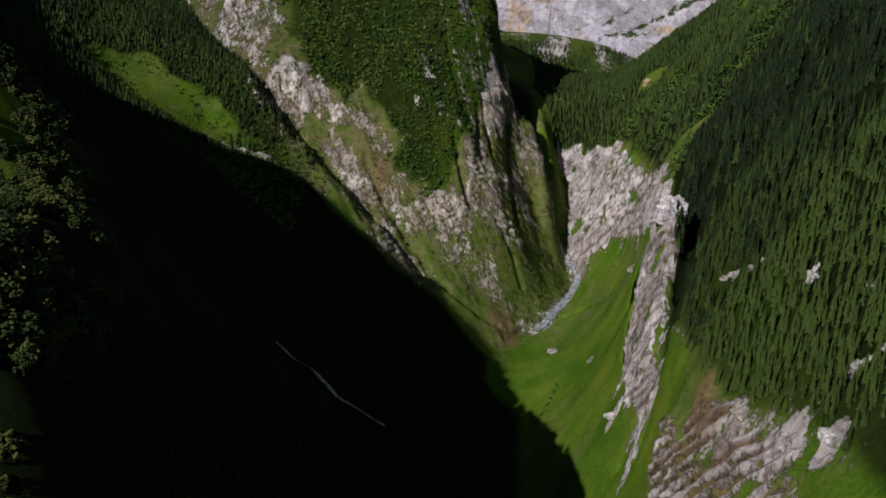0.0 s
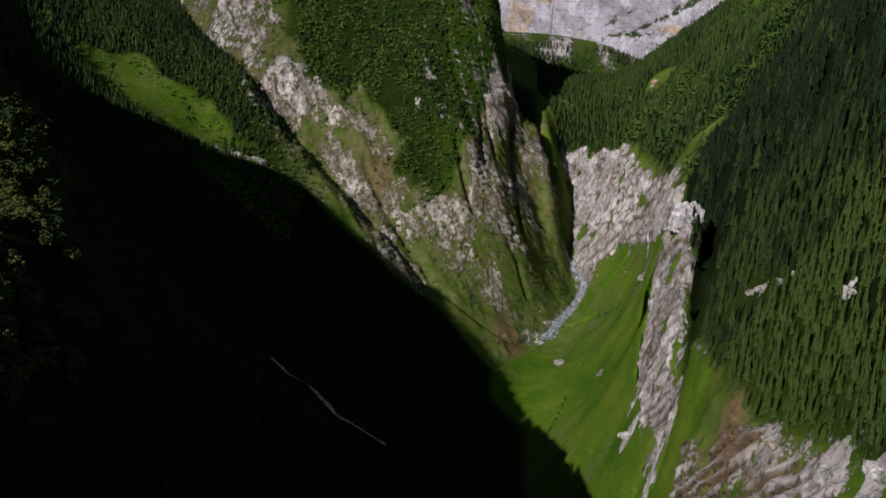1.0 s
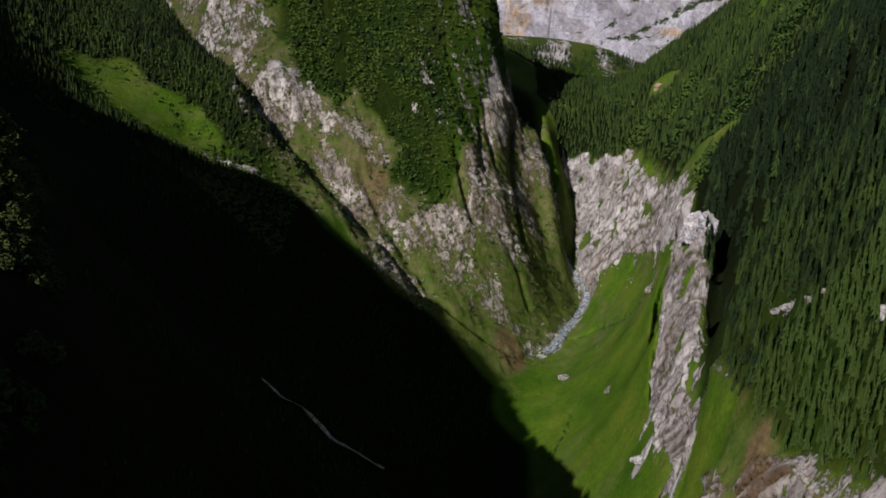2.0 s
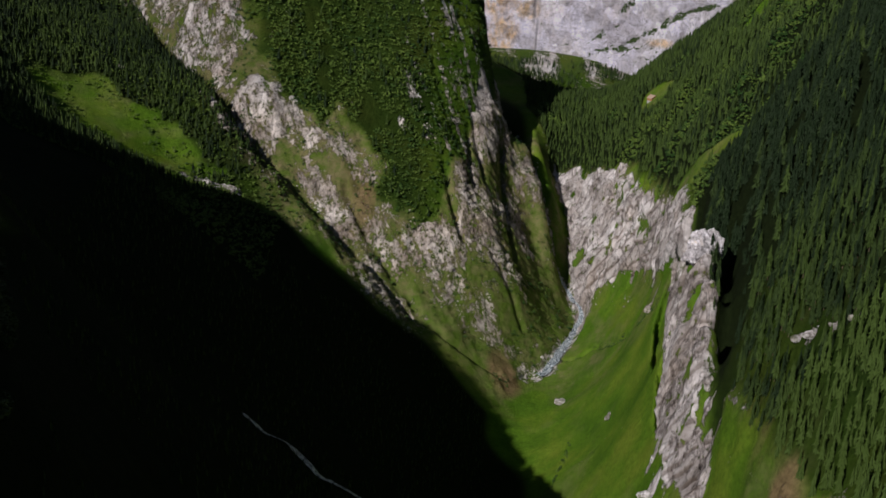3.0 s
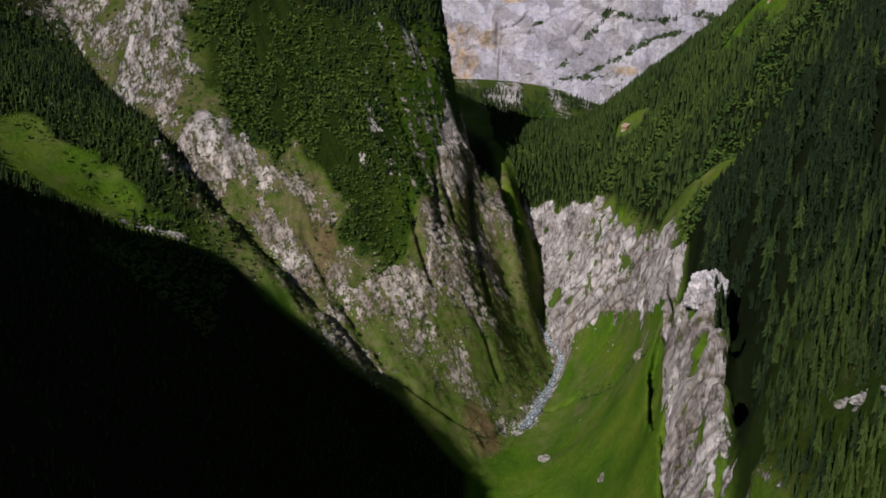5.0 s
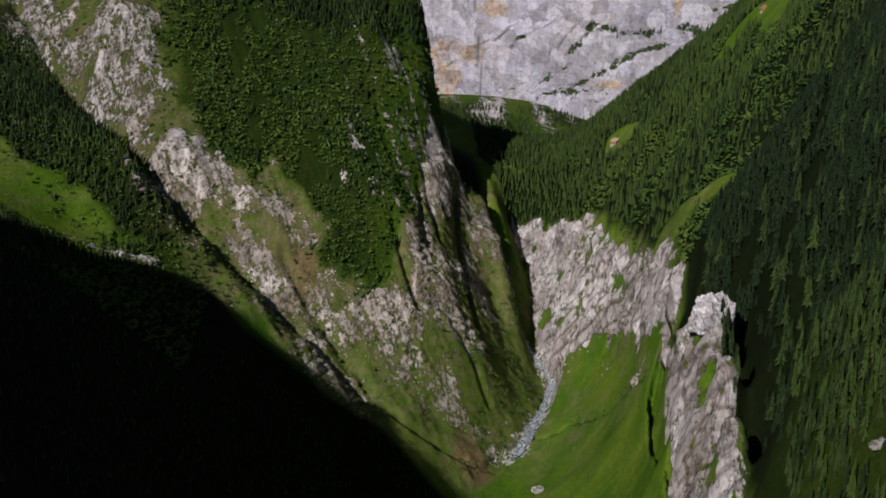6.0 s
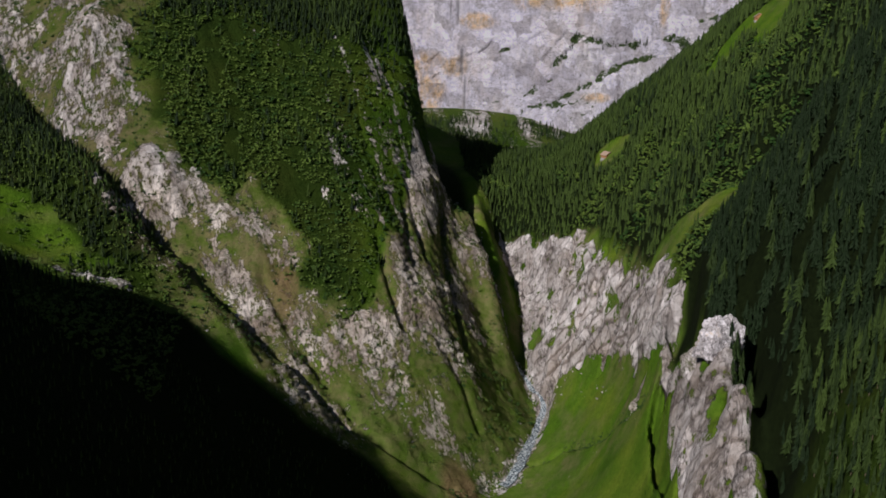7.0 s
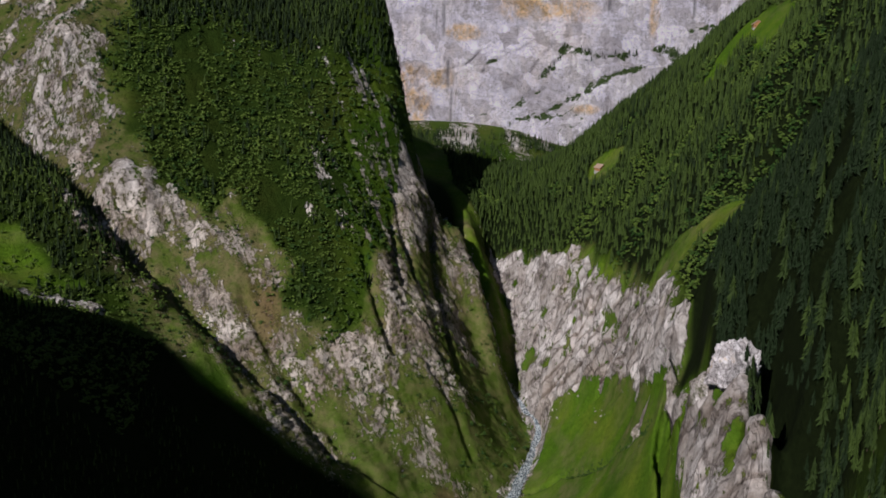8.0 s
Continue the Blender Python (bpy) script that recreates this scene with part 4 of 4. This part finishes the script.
plant("scrub_wood", x[ok & ~tall], y[ok & ~tall], rng.uniform(2.6, 6.0, (ok & ~tall).sum()), BUSH_FAR, LEAVES, rng, "thick bright green alder scrub on the rocky mountain face", tone=0.0)
plant("spruce_wood", x[ok & tall], y[ok & tall], rng.uniform(8, 14, (ok & tall).sum()), SPRUCE_FAR, NEEDLES, rng, "spruces above the scrub on the rocky mountain face")
# thin scrub among the ribs below
x, y, rng = scatter(-340, 180, 945, 1420, 4.6, 109)
lower = at_grid(face, x, y) * (at_grid(rock, x, y) < 0.62) * smooth(-0.12, 0.22, fbm(x / 18, y / 18, octaves=3, seed=87))
ok = lower > rng.uniform(0.15, 1.0, len(x))
plant("scrub_wood", x[ok], y[ok], rng.uniform(1.2, 4.6, ok.sum()), BUSH_FAR, LEAVES, rng, "low bushes scattered between pale rock ribs")
x, y, rng = scatter(-345, -110, 1030, 1420, 4.4, 111)
ok = (at_grid(face, x, y) > 0.4) & (rng.uniform(0, 1, len(x)) < 0.30 + 0.9 * fbm(x / 16, y / 16, octaves=3, seed=88))
plant("scrub_wood", x[ok], y[ok], rng.uniform(1.5, 4.5, ok.sum()), BUSH_FAR, LEAVES, rng, "dark scrub rooted between grey rock ribs", tone=-0.5)
# shelf on the left: woods about a clearing
x, y, rng = scatter(-440, -40, 840, 1260, 4.2, 113)
beyond = y - line_y_left(x)
clear = at_grid(clearing, x, y)
ok = (beyond < -6) & (clear > 0.95) & (rng.uniform(0, 1, len(x)) < np.clip((-150 - x) / 50, 0.0, 0.9)) & (at_grid(rock, x, y) < 0.6)
plant("spruce_wood", x[ok], y[ok], rng.uniform(6, 13, ok.sum()) * (0.45 + 0.55 * smooth(12, 30, off_line(x[ok], y[ok], TERRACE_RIM))), SPRUCE_FAR, NEEDLES, rng, "mixed dark wood round a green clearing on the mountain shelf", tone=-0.7)
ok = (beyond < -6) & (clear > 0.35) & (rng.uniform(0, 1, len(x)) < 0.12 + 0.35 * clear) & (x < -120)
plant("scrub_wood", x[ok], y[ok], rng.uniform(2.0, 5.0, ok.sum()), BUSH_FAR, LEAVES, rng, "bushes along the edge of the clearing")
# lone spruces on the scree under the far wall
x, y, rng = scatter(60, 520, 1690, 1900, 6.0, 119)
ok = rng.uniform(0, 1, len(x)) < 0.42 + 0.9 * fbm(x / 50, y / 50, octaves=3, seed=93) + 0.4 * smooth(260, 160, x)
plant("spruce_wood", x[ok], y[ok], rng.uniform(7, 14, ok.sum()), SPRUCE_FAR, NEEDLES, rng, "scattered spruces on the scree under the rock wall")
# spruces on the far wall's green ledges
rng = np.random.default_rng(43)
spots = []
for (ax, az), (bx, bz), wide in LEDGES[:4] + LEDGES[9:10]:
    for _ in range(int(math.hypot(bx - ax, bz - az) / 4.0)):
        f = rng.uniform(0, 1)
        spots.append((ax + f * (bx - ax) + rng.normal(0, wide * 0.3), az + f * (bz - az) + rng.normal(0, wide * 0.35)))
spots = np.array(spots)
wall_y = WALL_AT["y"][np.clip(np.searchsorted(WALL_AT["z"], spots[:, 1]), 0, len(WALL_AT["z"]) - 1), np.clip(np.searchsorted(WALL_AT["x"], spots[:, 0]), 0, len(WALL_AT["x"]) - 1)]
V, F = [], []
for k, (px_, pz_) in enumerate(spots):
    v, f = SPRUCE_FAR[k % len(SPRUCE_FAR)]
    F.append(f + sum(len(a) for a in V))
    V.append(v * rng.uniform(7, 13) + (px_, wall_y[k] - 0.8, pz_ - 2.0))
ledge_trees = mesh_object("ledge_spruces", np.concatenate(V), np.concatenate(F), NEEDLES)
tagged(ledge_trees, "small dark spruces clinging to ledges of the rock wall", "trees", kind="stuff")
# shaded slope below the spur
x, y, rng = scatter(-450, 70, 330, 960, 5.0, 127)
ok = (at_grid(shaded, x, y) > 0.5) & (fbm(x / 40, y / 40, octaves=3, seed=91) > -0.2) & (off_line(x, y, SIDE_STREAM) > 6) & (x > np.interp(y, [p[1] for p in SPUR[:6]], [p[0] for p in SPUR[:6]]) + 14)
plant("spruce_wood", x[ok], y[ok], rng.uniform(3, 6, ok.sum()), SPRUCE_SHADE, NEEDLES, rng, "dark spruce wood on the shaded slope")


# ---- single trees ----
def part(name, verts, faces, material, parent, label="", data=None):
    ob = new(name, data) if data else mesh_object(name, verts, faces, material)
    ob.parent = parent
    return tagged(ob, label)


def lone_trees(kind, crown, trunk, material, count_kinds, label, category, group):
    """One tree of each shape, to be copied."""
    made = []
    for k in range(count_kinds):
        base = new(kind)
        base.empty_display_size = 0.5
        part("crown", *crown(k), material, base)
        part("trunk", *trunk(k), bark, base, "brown bark")
        made.append(tagged(base, label, category, group))
    return made


def set_out(kinds, x, y, tall, rng, lift=-0.35, slim=1.0):
    z = height(x, y) + lift
    for k in range(len(x)):
        m = Matrix.LocRotScale((x[k], y[k], z[k]), Euler((rng.normal(0, 0.03), rng.normal(0, 0.03), rng.uniform(0, 6.28))), (slim * tall[k] * rng.uniform(0.85, 1.2),) * 2 + (tall[k],))
        if k < len(kinds):
            kinds[k].matrix_basis = m
        else:
            src = kinds[k % len(kinds)]
            copy = copy_thing(src, Matrix())
            copy.matrix_basis = m


crown_rng = np.random.default_rng(17)
spruces = lone_trees("spruce_tree", lambda k: spruce_crown(9, 7, crown_rng), lambda k: stem(-0.03, 0.6, 0.014, 6), NEEDLES, 6,
                     "tall narrow dark green spruce on the steep slope", "spruce tree", "spruces at the wood's near edge")
set_out(spruces, near_x[lone], near_y[lone], near_h[lone], rng, slim=0.72)
# broad-leaved trees along the spur's edge, in low sun
x, y, rng = scatter(-290, -70, 190, 610, 5.2, 131)
edge_x = np.interp(y, [p[1] for p in SPUR[:6]], [p[0] for p in SPUR[:6]])
ok = (x < edge_x + 6) & (x > edge_x - 60) & (rng.uniform(0, 1, len(x)) < 0.85) & (fbm(x / 30, y / 30, octaves=2, seed=95) > -0.25)
keep = np.sort(rng.permutation(ok.sum())[:290])
rest = np.setdiff1d(np.arange(ok.sum()), keep)
plant("broadleaf_wood", x[ok][rest], y[ok][rest], rng.uniform(6, 10, len(rest)), BROAD_NEAR, OLIVE, rng, "broad-leaved wood on the spur, in low sun")
x, y = x[ok][keep], y[ok][keep]
broads = lone_trees("broadleaf_tree", lambda k: leaf_crown(60, crown_rng, 0.95, 0.14), lambda k: stem(-0.05, 0.55, 0.03, 6), OLIVE, 5,
                    "broad-leaved tree with an uneven olive green crown on the spur", "tree", "trees along the spur")
set_out(broads, x, y, rng.uniform(6.5, 10.5, len(x)), rng)


# ---- rocks ----
def crag_material():
    m, nt, b = shader("crag", 0.92, 0.2)
    c, block = jointed(nt, rock_colour(nt, 0.35), 0.3, (1, 1, 0.6), (15, -10, 0))
    nt.links.new(mix(nt, ramp(nt, noise_node(nt, 0.28, 5, 0.7), [(0.47, (0.0,)), (0.60, (0.8,))]), c, (0.085, 0.095, 0.035)), b.inputs["Base Color"])
    relief(nt, b, noise_node(nt, 0.6, 8, 0.78), 1.0, 1.0)
    return m


CRAG = crag_material()


def crag_mesh(seed, detail=4, flat=0.0):
    """A broken block of bedded rock, about 1 in radius."""
    bm = bmesh.new()
    bmesh.ops.create_icosphere(bm, subdivisions=detail, radius=1.0)
    v = np.array([p.co for p in bm.verts])
    f = np.array([[p.index for p in face_.verts] for face_ in bm.faces])
    bm.free()
    o = seed * 3.7
    box = v / np.max(np.abs(v), axis=1)[:, None]
    v = v * 0.55 + box * 0.35
    x, y, z = v.T
    r = 0.34 * fbm(x * 1.3 + o, y * 1.3, z * 1.3, octaves=3, seed=seed) + 0.26 * fbm(x * 2.6 + o, y * 2.6, z * 1.6, octaves=4, seed=seed + 9, ridged=True)
    bed = (z * 3.2 + x * 1.4 + 0.8 * fbm(x * 2, y * 2, z * 2, octaves=2, seed=seed + 3)) % 1.0
    return v * (1 + r + 0.09 * (bed - 0.5))[:, None], f


def outcrop(name, x, y, size, seed, label, sink=0.45, spin=0.0, detail=4, group="", lift=0.0, stuff=None):
    ob = mesh_object(name, *crag_mesh(seed, detail), stuff or CRAG)
    z = float(height(x, y))
    ob.matrix_basis = Matrix.LocRotScale((x, y, z + size[2] * (1 - 2 * sink) + lift), Euler((0.12 * math.sin(seed), 0.15 * math.cos(seed * 2), radians(spin))), size)
    return tagged(ob, label, "rock", group)


def pale_limestone():
    m, nt, b = shader("pale_limestone", 0.9, 0.2)
    c = ramp(nt, noise_node(nt, 0.14, 6, 0.72, (1, 1, 0.5)), [(0.3, (0.50, 0.47, 0.50)), (0.5, (0.66, 0.63, 0.68)), (0.7, (0.76, 0.74, 0.78))])
    c = mix(nt, ramp(nt, noise_node(nt, 0.09, 5, 0.7), [(0.58, (0.0,)), (0.7, (0.8,))]), c, (0.60, 0.46, 0.30))
    c, block = jointed(nt, mix(nt, 0.8, c, seam(nt, 0.16, (1, 1, 0.4), (20, 25, 0), 0.03), "MULTIPLY"), 0.22, (1, 1, 0.5), (10, -20, 0), 0.6)
    nt.links.new(c, b.inputs["Base Color"])
    relief(nt, b, calc(nt, "ADD", noise_node(nt, 0.5, 8, 0.78), block), 1.0, 1.4)
    return m


outcrop("rock_pillar", 191, 730, (12.5, 9, 12), 3, "tall pale grey rock tooth standing at the wood's edge", 0.30, 20, 5, stuff=pale_limestone())
for k, (x, y, sx_, sy_, sz_, spin, sink) in enumerate([(193, 768, 6, 8, 9, 10, 0.6)]):
    outcrop("rock_outcrop", x, y, (sx_, sy_, sz_), 11 + k, "cracked pale grey fin of rock along the rib", sink, spin, 4, "outcrops of the rib")
rock_rng = np.random.default_rng(5)
for k, (x, y, s) in enumerate([(175, 527, 3.2), (178, 520, 3.6), (183, 510, 3), (188, 501, 3.6), (199, 468, 3.5), (212, 429, 4), (173, 398, 6), (181, 373, 6), (165, 440, 5), (197, 395, 5), (207, 380, 6), (143, 618, 5), (149, 640, 3), (309, 916, 5), (206, 897, 6)]):
    outcrop("rock_outcrop", x, y, (s * 0.6, s * 1.4, s * 0.45), 31 + k, "pale rock breaking through the grassy slope", 0.6, rock_rng.uniform(0, 360), 3, "outcrops on the wooded side")
for k, (x, y, s) in enumerate([(-188, 972, 5), (-168, 971, 5)]):
    outcrop("rock_outcrop", x, y, (s * 1.3, s, s * 0.8), 51 + k, "cracked pale rock below the shelf's clearing", 0.6, rock_rng.uniform(0, 360), 4)
outcrop("boulder", 142, 921, (6.5, 4.5, 2.4), 91, "low tan boulder lying in the meadow", 0.4, 20, 3)
outcrop("boulder", 158, 800, (9, 2.2, 1.2), 92, "long pale slab lying in the meadow", 0.4, 60, 3)
outcrop("boulder", 186, 1163, (5, 6, 5), 93, "white boulder beside the stream", 0.35, 20, 3)


# ---- alpine huts ----
def plank_material(name, a, b_):
    m, nt, b = shader(name, 0.8, 0.2)
    nt.links.new(ramp(nt, noise_node(nt, 1.2, 5, 0.7, (1, 1, 6)), [(0.3, a), (0.7, b_)]), b.inputs["Base Color"])
    return m


WALL_WOOD = plank_material("warm_planks", (0.28, 0.13, 0.06), (0.42, 0.21, 0.10))
ROOF_WOOD = plank_material("shingles", (0.30, 0.20, 0.15), (0.45, 0.32, 0.25))
DARK_WOOD = plank_material("dark_planks", (0.03, 0.02, 0.015), (0.07, 0.05, 0.035))
PLINTH = plank_material("plinth_stone", (0.25, 0.24, 0.23), (0.40, 0.39, 0.37))


def box(x0, x1, y0, y1, z0, z1):
    v = np.array([(x, y, z) for z in (z0, z1) for y in (y0, y1) for x in (x0, x1)], float)
    return v, np.array([(0, 2, 3, 1), (4, 5, 7, 6), (0, 1, 5, 4), (2, 6, 7, 3), (0, 4, 6, 2), (1, 3, 7, 5)])


def hut(x, y, spin, wide, deep, label):
    base = new("alpine_hut")
    tagged(base, label, "hut", "alpine huts")
    z = float(np.min(height(np.array([x - 4, x + 4, x, x]), np.array([y, y, y - 4, y + 4]))))
    base.matrix_basis = pose(x, y, z, 0, 0, spin)
    w, d, h = wide / 2, deep / 2, 3.4
    part("plinth", *box(-w - 0.1, w + 0.1, -d - 0.1, d + 0.1, -3.0, 2.2), PLINTH, base, "rough stone plinth")
    v, f = box(-w, w, -d, d, 2.2, 2.2 + h)
    part("wall", v, f, WALL_WOOD, base, "warm brown plank wall")
    top = 2.2 + h
    for s in (-1, 1):
        g = np.array([(-w, s * d, top), (w, s * d, top), (0, s * d, top + w * 0.75)])
        g2 = g - (0, s * 0.25, 0)
        part("gable", np.r_[g, g2], np.array([(0, 1, 2), (3, 5, 4), (0, 3, 4), (0, 4, 1), (1, 4, 5), (1, 5, 2), (2, 5, 3), (2, 3, 0)]), WALL_WOOD, base)
        a = np.array([(0, -d - 0.8, top + w * 0.75 + 0.05), (0, d + 0.8, top + w * 0.75 + 0.05), (s * (w + 0.9), d + 0.8, top - 0.65), (s * (w + 0.9), -d - 0.8, top - 0.65)])
        part("roof", np.r_[a, a + (0, 0, 0.25)], np.array([(0, 1, 2, 3), (4, 7, 6, 5), (0, 4, 5, 1), (1, 5, 6, 2), (2, 6, 7, 3), (3, 7, 4, 0)]), ROOF_WOOD, base, "weathered shingle roof")
    part("door", *box(-0.6, 0.6, -d - 0.06, -d + 0.05, 2.25, 4.3), DARK_WOOD, base, "dark open doorway")
    for wx_ in (-w * 0.62, w * 0.62):
        part("window", *box(wx_ - 0.5, wx_ + 0.5, -d - 0.05, -d + 0.05, 3.4, 4.5), DARK_WOOD, base, "small dark window")
    return base


hut(273, 1244, 20, 8.5, 9, "small warm brown wooden hut in a hillside clearing")
hut(380, 1148, -15, 8, 8, "small brown wooden hut on the high meadow")


# ---- stones, bushes ----
def strewn(name, x, y, size, label, rng):
    """Many small stones joined into one scatter."""
    kinds = []
    for k in range(5):
        v, f = crag_mesh(200 + k, 1)
        kinds.append((v * (1, 1, 0.7), f))
    ob = plant(name, x, y, size, kinds, CRAG, rng, label, 0.0)
    ob["category"] = "stones"
    return ob


rng = np.random.default_rng(41)
p = np.array(along([q for q in RIVER if 950 < q[1] < 1330], 1.2))
x, y = p[:, 0] + rng.normal(0, 5.5, len(p)), p[:, 1] + rng.normal(0, 4, len(p))
strewn("river_stones", x, y, rng.uniform(0.4, 1.7, len(x)), "pale grey stones strewn along the stream bed", rng)
p = np.array(along([(196, 1110, 0), (222, 1062, 0), (238, 1015, 0), (228, 950, 0)], 1.1))
p = np.concatenate([p, np.array(along([(205, 1085, 0), (215, 1040, 0), (214, 990, 0)], 6.0))])
x, y = p[:, 0] + rng.normal(-3, 5, len(p)), p[:, 1] + rng.normal(0, 7, len(p))
strewn("meadow_stones", x, y, rng.uniform(0.3, 1.35, len(x)) ** 1.6, "white stones fallen from the cliff onto the meadow", rng)
x, y = rng.uniform(-130, 110, 1500), rng.uniform(955, 1075, 1500)
ok = (at_grid(face, x, y) > 0.4) & (at_grid(rock, x, y) > 0.25)
strewn("slope_stones", x[ok], y[ok], rng.uniform(0.3, 1.4, ok.sum()), "loose pale stones on the dry slope", rng)
x, y = rng.uniform(140, 230, 200), rng.uniform(360, 480, 200)
ok = (at_grid(wood, x, y) < 0.3) & (at_grid(cliff, x, y) > 0.1)
strewn("slope_stones", x[ok], y[ok], rng.uniform(0.3, 1.3, ok.sum()), "loose pale stones among grassy ledges", rng)


def bush_row(line, count_, low, high, seed):
    rng_ = np.random.default_rng(seed)
    q = np.array(along(line, 1.0))
    q = q[rng_.integers(0, len(q), count_)]
    return q[:, 0] + rng_.normal(0, 1.2, count_), q[:, 1] + rng_.normal(0, 1.2, count_), rng_.uniform(low, high, count_), rng_


bushes = lone_trees("bush", lambda k: leaf_crown(18, crown_rng, 1.25, -0.05), lambda k: stem(-0.1, 0.4, 0.04, 5), LEAVES, 3,
                    "small dark green bush in the meadow", "bush", "bushes in the meadow")
x, y, h, rng = bush_row([(112, 770, 0), (122, 790, 0), (133, 822, 0)], 26, 1.2, 3.2, 5)
set_out(bushes, x, y, h, rng, -0.2)
bushes = lone_trees("bush", lambda k: leaf_crown(18, crown_rng, 1.25, -0.05), lambda k: stem(-0.1, 0.4, 0.04, 5), LEAVES, 3,
                    "low dark bush along the ditch across the meadow", "bush", "bushes along the ditch")
x, y, h, rng = bush_row([(150, 1016, 0), (162, 1011, 0), (186, 1001, 0), (204, 922, 0), (204, 872, 0)], 200, 1.6, 3.4, 6)
set_out(bushes, x, y, h, rng, -0.2)
bushes = lone_trees("bush", lambda k: leaf_crown(24, crown_rng, 1.1, -0.02), lambda k: stem(-0.1, 0.4, 0.04, 5), LEAVES, 3,
                    "dark green bush on the slope above the stream", "bush", "bushes above the stream")
x, y, h, rng = bush_row([(98, 1036, 0), (112, 1060, 0), (124, 1075, 0), (150, 1105, 0)], 60, 1.5, 4.5, 8)
set_out(bushes, x, y, h, rng, -0.2)
